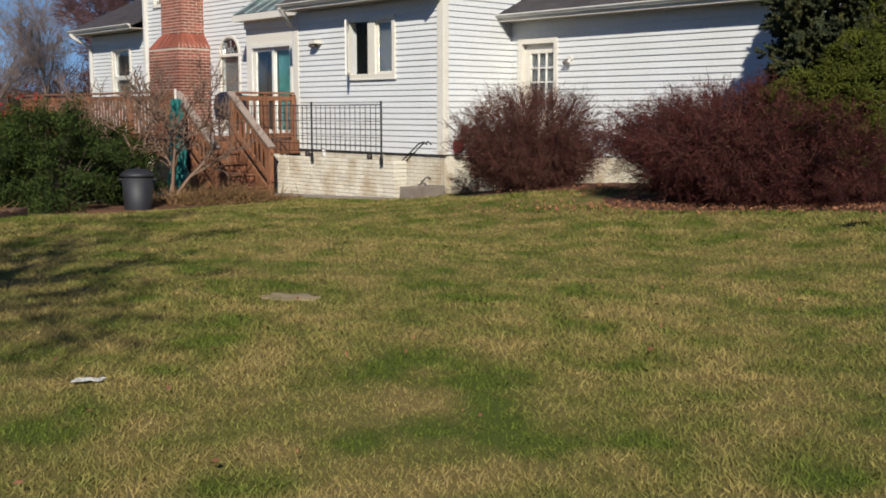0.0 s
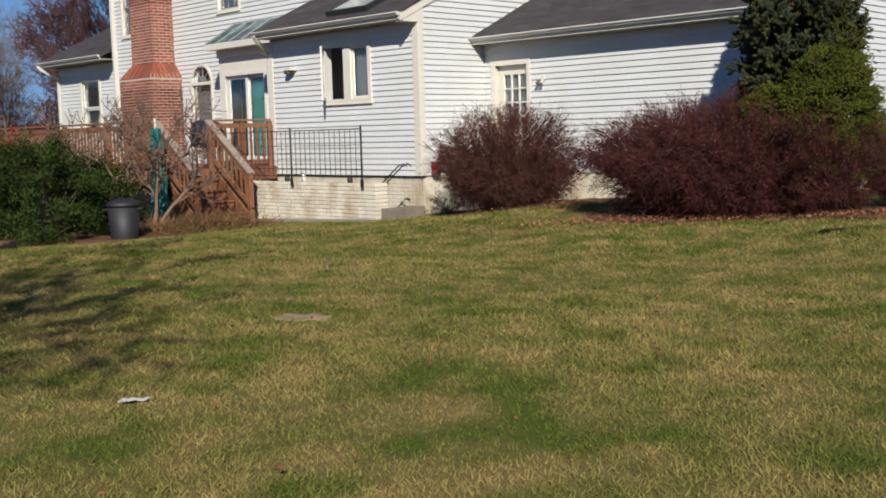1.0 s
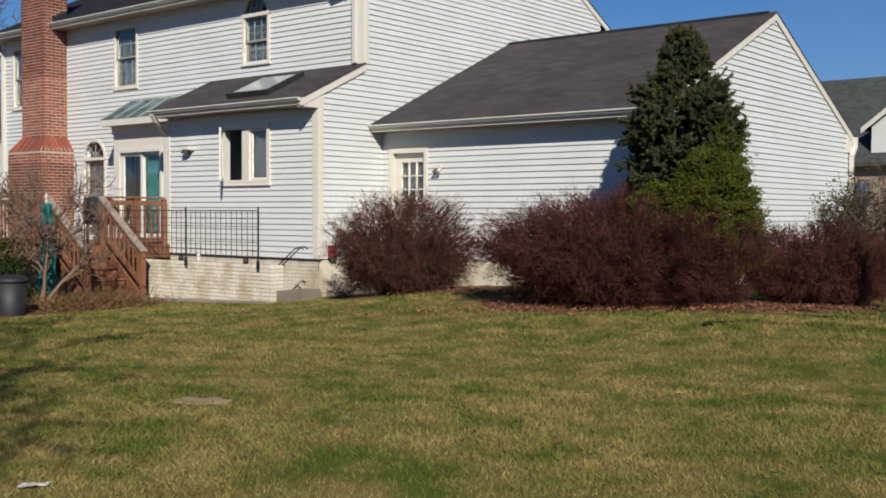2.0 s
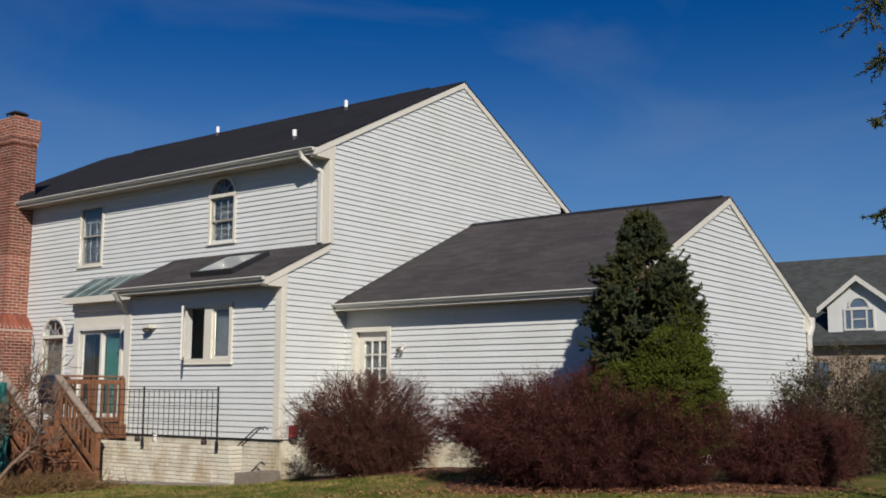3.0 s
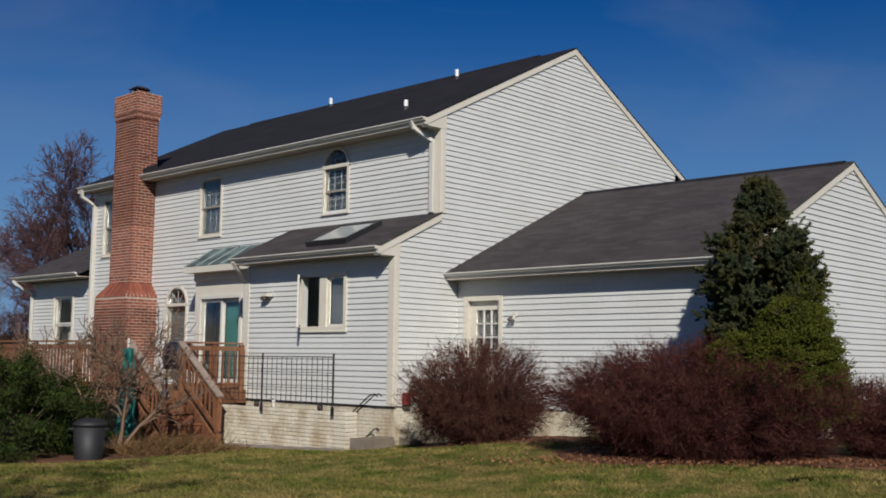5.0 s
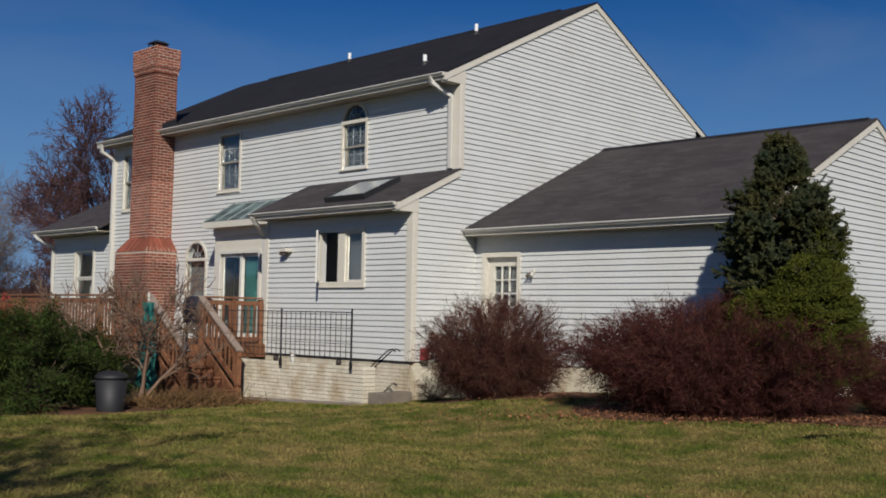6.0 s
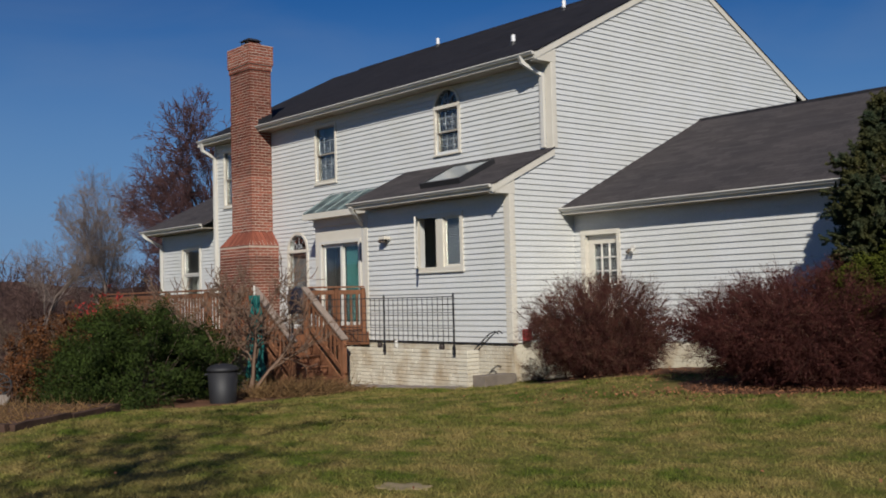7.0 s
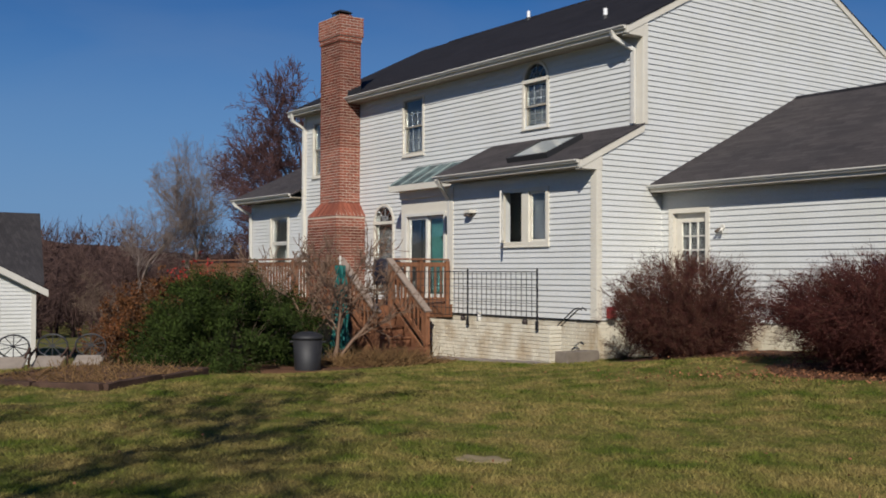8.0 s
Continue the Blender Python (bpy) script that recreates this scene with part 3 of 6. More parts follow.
def roof_box(bm, xa, xb, ya, yb, h0, h1):
    return hexa(bm, [on_roof(xa, ya, h0), on_roof(xa, yb, h0), on_roof(xb, yb, h0), on_roof(xb, ya, h0), on_roof(xa, ya, h1), on_roof(xa, yb, h1), on_roof(xb, yb, h1), on_roof(xb, ya, h1)])


for q in ((sx0, sx0 + 0.06, sy0, sy1), (sx1 - 0.06, sx1, sy0, sy1), (sx0 + 0.06, sx1 - 0.06, sy0, sy0 + 0.06), (sx0 + 0.06, sx1 - 0.06, sy1 - 0.06, sy1)):
    roof_box(bm, *q, -0.02, 0.10)
skylight = part("skylight", tidy(bm), M_IRON, house, "bronze-framed skylight")
M_SKYGLASS = material("frosted_skylight", (0.35, 0.37, 0.36), 0.12, (0.28, 0.3, 0.3), 3, 0.5, 40, 0.0)
bm = bmesh.new()
roof_box(bm, sx0 + 0.06, sx1 - 0.06, sy0 + 0.06, sy1 - 0.06, 0.06, 0.085)
part("pane", tidy(bm), M_SKYGLASS, skylight, "pale frosted glass")

# vents, downspouts, lamps
M_PVC = material("white_pipe", (0.75, 0.75, 0.75), 0.4, None, 5, 0.15)
for x, y, h in ((-1.84, 2.01, 0.19), (-3.0, 4.80, 0.22), (-8.0, 5.20, 0.22)):
    z = main_roof(y)
    bm = bmesh.new()
    tube(bm, [(x, y, z - 0.1), (x, y, z + h)], 0.045, sides=12)
    v = part("vent_pipe", tidy(bm), M_PVC, house, "white plastic vent pipe")
    bm = bmesh.new()
    tube(bm, [(x, y, z - 0.05), (x, y, z + 0.05)], 0.11, 0.065, sides=12)
    part("flashing", tidy(bm), M_IRON, v)


def spout(pts, name="downspout"):
    bm = bmesh.new()
    for a, b in zip(pts, pts[1:]):
        d = (Vector(b) - Vector(a)).normalized() * 0.03
        bar(bm, Vector(a) - d, Vector(b) + d, 0.085, 0.065)
    part(name, tidy(bm), M_WHITE, house, "cream downspout")


spout([(-0.34, 0.70, 5.25), (-0.33, 0.74, 5.15), (-0.172, D - 0.07, 4.93), (-0.172, D - 0.07, 3.60)])
spout([(-4.26, -0.42, 2.72), (-4.28, -0.34, 2.62), (-4.42, 0.0, 2.36), (-4.42, 0.05, 0.2)])
spout([(LEFT + 0.05, 0.70, 5.21), (LEFT + 0.02, 0.74, 5.05), (LEFT + 0.06, D - 0.07, 4.85), (LEFT + 0.06, D - 0.07, 0.2)])
spout([(GX + 0.09, 9.95, 2.42), (GX + 0.09, 9.93, 2.25), (GX + 0.08, 9.75, 2.05), (GX + 0.08, 9.75, -0.3)])


def wall_lamp(x, y, z, name, label):
    lamp = thing(name, label, "wall lamp", "outdoor wall lamps")
    bm = bmesh.new()
    tube(bm, [(x, y - 0.018, z), (x, y - 0.045, z)], 0.05, sides=14)
    part("base_plate", tidy(bm), M_WHITE, lamp)
    return lamp


lamp = wall_lamp(1.42, G, 1.63, "outdoor_lamp", "white twin-head lamp on the garage siding")
for s in (-1, 1):
    bm = bmesh.new()
    c = Vector((1.42 + 0.02 * s, G - 0.06, 1.61))
    tube(bm, [c, c + Vector((0.02 * s, -0.04, -0.03)), c + Vector((0.03 * s, -0.075, -0.065))], 0.02, 0.034, sides=10)
    part("lamp_head", tidy(bm), M_WHITE if s > 0 else M_BROWN, lamp)
lamp = wall_lamp(-3.57, 0.0, 2.03, "flood_lamp", "small bronze floodlight on the white siding")
bm = bmesh.new()
box(bm, -3.70, -0.17, 1.965, -3.54, -0.045, 2.029)
part("lamp_head", bevelled(bm, 0.015), M_BROWN, lamp)
bm = bmesh.new()
box(bm, -3.66, -0.19, 2.03, -3.45, -0.028, 2.095)
part("hood", bevelled(bm, 0.005), M_TRIM, lamp)
lamp = wall_lamp(-7.45, D, 1.75, "lantern", "dark wall lantern beside the sliding door")
bm = bmesh.new()
tube(bm, [(-7.45, D - 0.1, 1.55), (-7.45, D - 0.1, 1.62), (-7.45, D - 0.1, 1.85), (-7.45, D - 0.1, 1.95)], 0.05, 0.05, sides=6)
tube(bm, [(-7.45, D - 0.1, 1.951), (-7.45, D - 0.1, 2.03)], 0.08, 0.01, sides=6)
part("lantern_body", tidy(bm), M_IRON, lamp)

# lower wing beyond the main block
WL, WE = WING_L, 3.03
wall("wall_wing_rear", on_rear(D + 0.1), 0.0, WE - 0.15, lambda z: (WL, LEFT - 0.02), [rect(-15.2, -14.1, 0.9, 2.45)], house, "white lapped siding")
P = on_rear(D + 0.1)
bm = bmesh.new()
ring(bm, P, -15.25, -14.05, 0.85, 2.5, 0.08, 0.0, 0.045)
win = part("window", tidy(bm), M_TRIM, house, "tall window of the lower wing")
bm = bmesh.new()
ring(bm, P, -15.17, -14.13, 1.67, 2.42, 0.05, -0.05, -0.01)
ring(bm, P, -15.17, -14.13, 0.93, 1.67, 0.05, -0.07, -0.03)
part("sash", tidy(bm), M_WHITE, win)
pane(P, -15.12, -14.18, 0.98, 2.37, -0.06, win)
bm = bmesh.new()
box(bm, WL, D + 0.242, 0.0, WL + 0.14, 7.4, WE - 0.1)
box(bm, WL + 0.14, D + 1.0, 0.0, LEFT - 0.02, D + 1.1, WE - 0.2)
part("wall_far", bm, M_SIDING, house)
slab("roof", (WL - 0.35, LEFT - 0.02), ((0.72, WE), (4.3, WE + 1.75)), 0.07, M_SHINGLE, "grey asphalt shingle slope")
slab("roof", (WL - 0.35, LEFT - 0.02), ((7.9, WE), (4.3, WE + 1.75)), 0.07, M_SHINGLE, "grey asphalt shingle slope")
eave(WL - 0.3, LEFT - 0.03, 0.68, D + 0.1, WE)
spout([(WL - 0.12, 0.7, WE - 0.1), (WL - 0.05, 0.75, WE - 0.2), (WL + 0.04, D + 0.03, WE - 0.45), (WL + 0.04, D + 0.03, 0.2)])
bm = bmesh.new()
hexa(bm, [(WL, D, WE - .2), (WL + .14, D, WE - .2), (WL + .14, 7.4, WE - .2), (WL, 7.4, WE - .2), (WL, 4.2, 4.6), (WL + .14, 4.2, 4.6), (WL + .14, 4.4, 4.6), (WL, 4.4, 4.6)])
part("wall_gable", tidy(bm), M_SIDING, house)

# painted brick facing of the foundation
face = bmesh.new()
for r_ in range(9):
    z = -0.05 - r_ * 0.066
    for a0, a1, where in ((-4.3, -0.02, "rear"), (0.03, 1.62, "side"), (0.03, 5.86, "garage")):
        u = a0 - (0.105 if r_ % 2 else 0.0)
        while u < a1 - 0.03:
            s, e = max(a0, u), min(a1, u + 0.2)
            j = random.uniform(-0.003, 0.003)
            if where == "side":
                box(face, -0.06, s, z - 0.028, -0.008 + j, e, z + 0.028)
            else:
                y = 0.008 if where == "rear" else G + 0.008
                box(face, s, y + j, z - 0.028, e, y + 0.06, z + 0.028)
            u += 0.21
tagged(part("foundation_brickwork", face, M_PAINTED, house, "whitewashed brick courses"), kind="stuff")

# ---------- chimney ----------
M_CAPMETAL = material("chimney_cap_metal", (0.03, 0.03, 0.032), 0.5, None, 10, 0.3)
SX0, SX1, SY = -10.95, -9.93, 0.54
BX0, BX1, BY = -11.15, -9.64, 0.28
core = bmesh.new()
box(core, BX0 + 0.005, BY + 0.005, -1.2, BX1 - 0.005, D - 0.03, 2.28)
hexa(core, [(BX0 + .012, BY + .012, 2.28), (BX0 + .012, D - .03, 2.28), (BX1 - .012, D - .03, 2.28), (BX1 - .012, BY + .012, 2.28), (SX0 + .012, SY + .012, 2.56), (SX0 + .012, D - .03, 2.56), (SX1 - .012, D - .03, 2.56), (SX1 - .012, SY + .012, 2.56)])
box(core, SX0 + 0.005, SY + 0.005, 2.56, SX1 - 0.005, D - 0.01, 6.76)
box(core, SX0 - 0.02, SY - 0.02, 6.76, SX1 + 0.02, D + 0.015, 6.9)
box(core, SX0 - 0.045, SY - 0.045, 6.9, SX1 + 0.045, D + 0.04, 7.41)
chimney = part("chimney", tidy(core), M_MORTAR, house, "tall red brick chimney with corbelled cap")
mesh_cache = {}


def brick_mesh(key, l, d, h, mat):
    if key not in mesh_cache:
        bm = bmesh.new()
        box(bm, -l / 2, -d / 2, -h / 2, l / 2, d / 2, h / 2)
        bevelled(bm, 0.004)
        me = bpy.data.meshes.new("brick")
        bm.to_mesh(me)
        bm.free()
        me.materials.append(mat)
        mesh_cache[key] = me
    return mesh_cache[key]


spots = []


def brick_faces(x0, x1, y0, y1, z0, z1, faces=("front", "right")):
    k, h = 0, 0.072
    while z0 + (k + 1) * h <= z1 + 0.01:
        z = z0 + (k + 0.5) * h
        shift = 0.107 if k % 2 else 0.0
        for face in faces:
            a, b = (x0, x1) if face == "front" else (y0, y1)
            u = a - shift
            while u < b - 0.02:
                s, e = max(a, u), min(b, u + 0.199)
                if e - s > 0.04:
                    spots.append((face, (s + e) / 2, z, round(e - s, 3), x1 if face == "right" else y0))
                u += 0.214
        k += 1


brick_faces(SX0, SX1, SY, D, 2.58, 5.2)
brick_faces(SX0, SX1, SY, D, 5.172, 6.76)
brick_faces(SX0 - 0.05, SX1 + 0.05, SY - 0.05, D + 0.05, 6.90, 7.42)
brick_faces(SX0 - 0.025, SX1 + 0.025, SY - 0.025, D + 0.025, 6.756, 6.90)
brick_faces(BX0, BX1, BY, D, -0.1, 2.26)
rest = bmesh.new()
for i, (face, u, z, l, off) in enumerate(spots):
    jit = random.uniform(-0.003, 0.003)
    p = Vector((u, off + 0.045 + jit, z)) if face == "front" else Vector((off - 0.045 + jit, u, z))
    if z > 6.80 or (2.0 < z < 4.0):
        ob = new("brick", brick_mesh((face, l), l if face == "front" else 0.09, 0.09 if face == "front" else l, 0.057, M_BRICK))
        ob.location = p
        ob.parent = chimney
    else:
        hx, hy = (l / 2, 0.045) if face == "front" else (0.045, l / 2)
        box(rest, p.x - hx, p.y - hy, p.z - 0.0285, p.x + hx, p.y + hy, p.z + 0.0285)
tagged(part("brickwork", rest, M_BRICK, chimney, "red brick courses"), kind="stuff")
# sloped shoulder bricks
bm = bmesh.new()
for i in range(8):
    a = BY + (D - BY) * i / 8
    y0, y1 = a + 0.010, a + (D - BY) / 8 - 0.010
    t0, t1 = (max(SY, y0), max(SY, y1))
    hexa(bm, [(BX1 + .01, y0, 2.26), (BX1 + .01, y1, 2.26), (BX1 - .05, y1, 2.2), (BX1 - .05, y0, 2.2), (SX1 + .01, t0, 2.60), (SX1 + .01, t1 + 0.002, 2.60), (SX1 - .05, t1 + 0.002, 2.55), (SX1 - .05, t0, 2.55)])
for i in range(14):
    a, w = BX0 + (BX1 - BX0) * i / 14, (BX1 - BX0) / 14
    x0, x1 = a + 0.010, a + w - 0.010
    f = lambda x: min(max(x, SX0), SX1)
    hexa(bm, [(x0, BY - .01, 2.26), (x1, BY - .01, 2.26), (x1, BY + .05, 2.2), (x0, BY + .05, 2.2), (f(x0), SY - .01, 2.60), (f(x1) + 0.002, SY - .01, 2.60), (f(x1) + 0.002, SY + .05, 2.55), (f(x0), SY + .05, 2.55)])
part("shoulder_bricks", tidy(bm), M_BRICK, chimney, "sloped brick shoulder")
bm = bmesh.new()
box(bm, -10.62, 0.72, 7.40, -10.26, 1.1, 7.55)
part("flue", bevelled(bm, 0.02), M_BRICK, chimney)
bm = bmesh.new()
for x, y in ((-10.60, 0.70), (-10.60, 1.04), (-10.28, 0.70), (-10.28, 1.04)):
    bar(bm, (x, y, 7.42), (x, y, 7.62), 0.02)
hexa(bm, [(-10.65, .65, 7.60), (-10.65, 1.09, 7.60), (-10.23, 1.09, 7.60), (-10.23, .65, 7.60), (-10.55, .75, 7.67), (-10.55, .99, 7.67), (-10.33, .99, 7.67), (-10.33, .75, 7.67)])
part("chimney_cap", tidy(bm), M_CAPMETAL, chimney, "dark metal chimney cap")

for k in range(4):
    bm = bmesh.new()
    y = 0.76 + 0.1 * k
    box(bm, SX1 - 0.02, y, main_roof(y) - 0.05, SX1 + 0.012, y + 0.099, main_roof(y) + 0.16)
    part("step_flashing", bm, M_IRON, chimney, "dark stepped metal flashing")

# ---------- lawn sheet ----------
def lawn_material():
    m = material("lawn", (0.056, 0.072, 0.010), 1.0, (0.15, 0.112, 0.037), 2.1, 0.95, 45, 0.5, edge=(0.34, 0.64), gloss=0.15)
    return m


M_LAWN = lawn_material()
xs = np.concatenate([np.linspace(-600, -60, 10), np.linspace(-50, -16, 18), np.linspace(-15, 22, 75), np.linspace(24, 60, 12), np.linspace(80, 600, 8)])
ys = np.concatenate([np.linspace(-600, -60, 8), np.linspace(-50, -22, 12), np.linspace(-20, 12, 65), np.linspace(14, 60, 18), np.linspace(80, 600, 8)])
gx, gy = np.meshgrid(xs, ys, indexing="ij")
gzv = ground_z(gx, gy) + 0.02 * np.sin(gx * 1.7 + gy) * np.cos(gy * 1.3 - gx * 0.4)
nx, ny = gx.shape
verts = np.stack([gx, gy, gzv], -1).reshape(-1, 3)
ii = (np.arange(nx - 1)[:, None] * ny + np.arange(ny - 1)[None]).reshape(-1)
faces = np.stack([ii, ii + ny, ii + ny + 1, ii + 1], -1)
me = bpy.data.meshes.new("ground")
me.from_pydata(verts.tolist(), [], faces.tolist())
me.materials.append(M_LAWN)
for p in me.polygons:
    p.use_smooth = True
tagged(new("ground", me), "winter lawn of mixed green and straw-coloured grass", "lawn", kind="structure")


def gz(x, y):
    return float(ground_z(x, y))


# ---------- areaway wall of painted brick, with its railing ----------
AW0, AW1, AWY, AWT = -3.55, 0.15, -1.20, -0.08
areaway = thing("areaway_wall", "low whitewashed brick wall round a basement stairwell", "wall")
bm = bmesh.new()
box(bm, AW0, AWY + 0.016, -1.0, AW1 - 0.012, AWY + 0.2, AWT - 0.03)
M_JOINT = material("stained_joint", (0.40, 0.33, 0.22), 0.95, (0.22, 0.15, 0.08), 3, 0.8, 40, 0.3)
core = part("mortar_core", bm, M_JOINT, areaway)
h = 0.066
k = 0
while -0.86 + (k + 1) * h < AWT + 0.02:
    z = -0.86 + (k + 0.5) * h
    u = AW0 - (0.105 if k % 2 else 0.0)
    while u < AW1 - 0.03:
        s, e = max(AW0, u), min(AW1, u + 0.207)
        if e - s > 0.05:
            ob = new("brick", brick_mesh(("painted", round(e - s, 3)), round(e - s, 3), 0.09, 0.059, M_PAINTED))
            ob.location = ((s + e) / 2, AWY + 0.045 + random.uniform(-0.004, 0.004), z)
            ob.parent = core
        u += 0.21
    k += 1
pier_bm = bmesh.new()
box(pier_bm, AW1 - 0.21, AWY - 0.022, -1.0, AW1 + 0.008, AWY + 0.22, AWT - 0.012)
pier = part("end_pier", pier_bm, M_JOINT, areaway, "painted brick end pier")
for k in range(12):
    z = -0.86 + (k + 0.5) * h
    if z < AWT:
        bm = bmesh.new()
        j = random.uniform(-0.004, 0.004)
        box(bm, AW1 - 0.22 + j, AWY - 0.035 + j, z - 0.030, AW1 + 0.02 + j, AWY + 0.23, z + 0.030)
        part("brick", bevelled(bm, 0.007), M_PAINTED, pier)

railing = thing("iron_railing", "black iron grid railing on the whitewashed wall", "railing")
RT = 0.845
for x in (-0.15, -2.11):
    bm = bmesh.new()
    bar(bm, (x, AWY - 0.045, -0.12), (x, AWY - 0.045, RT + 0.06), 0.028)
    part("post", bevelled(bm, 0.004), M_IRON, railing)
    bm = bmesh.new()
    box(bm, x - 0.03, AWY - 0.062, -0.14, x + 0.03, AWY - 0.036, 0.0)
    part("bracket", bm, M_IRON, railing)
for k in range(7):
    bm = bmesh.new()
    z = RT - 0.135 * k
    bar(bm, (-4.22, AWY - 0.045, z), (-0.15, AWY - 0.045, z), 0.010 if k else 0.018)
    part("rail", tidy(bm), M_IRON, railing)
for k in range(28):
    x = -0.29 - k * 0.14
    bm = bmesh.new()
    bar(bm, (x, AWY - 0.045, RT - 0.81), (x, AWY - 0.045, RT), 0.009)
    part("baluster", tidy(bm), M_IRON, railing)
M_TERRA = material("dark_glazed_pot", (0.045, 0.032, 0.028), 0.5, None, 10, 0.3)
for x, hh, rr_, m, lab in ((-2.42, 0.13, 0.05, M_TERRA, "small dark glazed pot on the whitewashed wall"), (-1.92, 0.20, 0.045, M_WHITE, "small white jar on the whitewashed wall"), (-0.62, 0.13, 0.05, M_TERRA, "small dark glazed pot on the whitewashed wall")):
    bm = bmesh.new()
    prof = [(0.7, 0.0), (0.95, 0.35), (1.0, 0.7), (0.8, 0.85), (0.95, 1.0), (0.8, 1.0), (0.7, 0.8)]
    rs = [[bm.verts.new((x + rr_ * q * math.cos(k * math.tau / 14), AWY + 0.08 + rr_ * q * math.sin(k * math.tau / 14), AWT - 0.02 + hh * w_)) for k in range(14)] for q, w_ in prof]
    for p_, q_ in zip(rs, rs[1:]):
        for k in range(14):
            bm.faces.new((p_[k], p_[(k + 1) % 14], q_[(k + 1) % 14], q_[k]))
    bm.faces.new(rs[0][::-1])
    bm.faces.new(rs[-1])
    tagged(part("flower_pot", tidy(bm), m), lab, "pot")
handrail = thing("stair_handrail", "black iron handrail sloping down to the basement stair", "handrail")
for dy in (0.0, 0.10):
    bm = bmesh.new()
    tube(bm, [(0.42, -0.75 + dy, 0.20), (0.34, -0.75 + dy, 0.24), (0.24, -0.78 + dy, 0.20), (-0.35, -0.9 + dy, -0.30)], 0.012, sides=8)
    part("handrail_tube", tidy(bm), M_IRON, handrail)
for x, z in ((0.05, 0.04), (-0.1, -0.09)):
    bm = bmesh.new()
    bar(bm, (x, -0.84, z), (x, -0.72, z), 0.02)
    part("rail_bracket", tidy(bm), M_IRON, handrail)
# stone block by the wall
bm = bmesh.new()
box(bm, 0.19, -1.15, gz(0.3, -0.9) - 0.05, 0.50, -0.42, gz(0.3, -0.9) + 0.20)
bmesh.ops.subdivide_edges(bm, edges=bm.edges, cuts=3, use_grid_fill=True)
for v in bm.verts:
    v.co += noise.noise_vector(v.co * 6) * 0.012
ob = part("stone_block", bevelled(bm, 0.006), M_CONCRETE)
tagged(ob, "weathered grey stone block beside the whitewashed wall", "stone")
# flags in front of the wall
M_FLAG = material("flagstone", (0.24, 0.20, 0.18), 0.9, (0.14, 0.11, 0.09), 3, 0.7, 50, 0.3, per_object=0.15)
path = thing("patio_path", "narrow strip of dull flagstones along the wall", "paving", kind="structure")
x = -3.0
while x < 0.1:
    w = random.uniform(0.4, 0.62)
    bm = bmesh.new()
    z = gz(x + w / 2, -1.5)
    box(bm, x, -1.62 + random.uniform(-0.05, 0.05), z - 0.06, x + w - 0.02, -1.24, z + 0.028)
    part("flagstone", bevelled(bm, 0.01), M_FLAG, path)
    x += w
# mulch bed sheet under the shrubs
M_MULCH = material("leaf_litter", (0.125, 0.060, 0.034), 1.0, (0.06, 0.032, 0.02), 5, 0.8, 60, 0.6, gloss=0.15)


def sheet(name, outline, lift, mat, label, category, kind="structure", n=26, ragged=0.12):
    """A bed on the ground inside an oval (cx, cy, a, b, turn)."""
    cx, cy, a, b, turn = outline
    bm = bmesh.new()
    rings = []
    for i in range(n + 1):
        r = i / n
        ring_ = []
        for k in range(48):
            t = k * math.tau / 48
            e = r * (1 + ragged * noise.noise((math.cos(t) * 2 + cx, math.sin(t) * 2, cy)))
            px, py = a * e * math.cos(t), b * e * math.sin(t)
            x, y = cx + px * math.cos(turn) - py * math.sin(turn), cy + px * math.sin(turn) + py * math.cos(turn)
            z = gz(x, y) + lift * (1 - r ** 4) - 0.02 * (r > 0.97)
            ring_.append(bm.verts.new((x, y, z + 0.012 * noise.noise((x * 6, y * 6, 0)))))
        rings.append(ring_)
    for p, q in zip(rings, rings[1:]):
        for k in range(48):
            bm.faces.new((p[k], p[(k + 1) % 48], q[(k + 1) % 48], q[k]))
    return tagged(part(name, tidy(bm), mat), label, category, kind=kind)


sheet("mulch_bed", (6.8, 0.12, 2.75, 1.08, 0.5), 0.05, M_MULCH, "brown leaf litter under the shrubs", "mulch")
sheet("mulch_bed", (2.5, 0.15, 1.6, 0.95, 0.4), 0.05, M_MULCH, "brown leaf litter under the round shrub", "mulch")
sheet("mulch_bed", (-3.6, -4.9, 2.7, 2.0, 0.3), 0.04, M_MULCH, "brown leaf litter under the green hedge", "mulch")

# ---------- deck and stair ----------
DZ, DX, DF = 0.17, -4.25, -2.76
deck = thing("deck", "red-brown stained wooden deck with railings", "deck")
for i in range(26):
    bm = bmesh.new()
    y = DF + i * 0.14
    if y + 0.13 > D - 0.05:
        break
    x1 = DX if y + 0.13 < 0.0 else -4.45
    box(bm, -11.6 if y + 0.13 < 0.2 else -9.2, y, DZ - 0.03, x1, y + 0.132, DZ)
    part("deck_board", bm, M_WOOD, deck)
bm = bmesh.new()
box(bm, -11.6, DF - 0.04, DZ - 0.26, DX + 0.04, DF - 0.001, DZ - 0.0)
part("rim_board", bm, M_WOOD, deck)
bm = bmesh.new()
box(bm, DX + 0.001, DF, DZ - 0.26, DX + 0.04, -0.06, DZ)
part("rim_board", bm, M_WOOD, deck)
for x in (-11.5, -9.6, -7.7, -5.9, -4.32):
    bm = bmesh.new()
    box(bm, x - 0.06, DF + 0.01, gz(x, DF) - 0.1, x + 0.06, DF + 0.13, DZ - 0.031)
    part("deck_leg", bm, M_WOOD, deck)


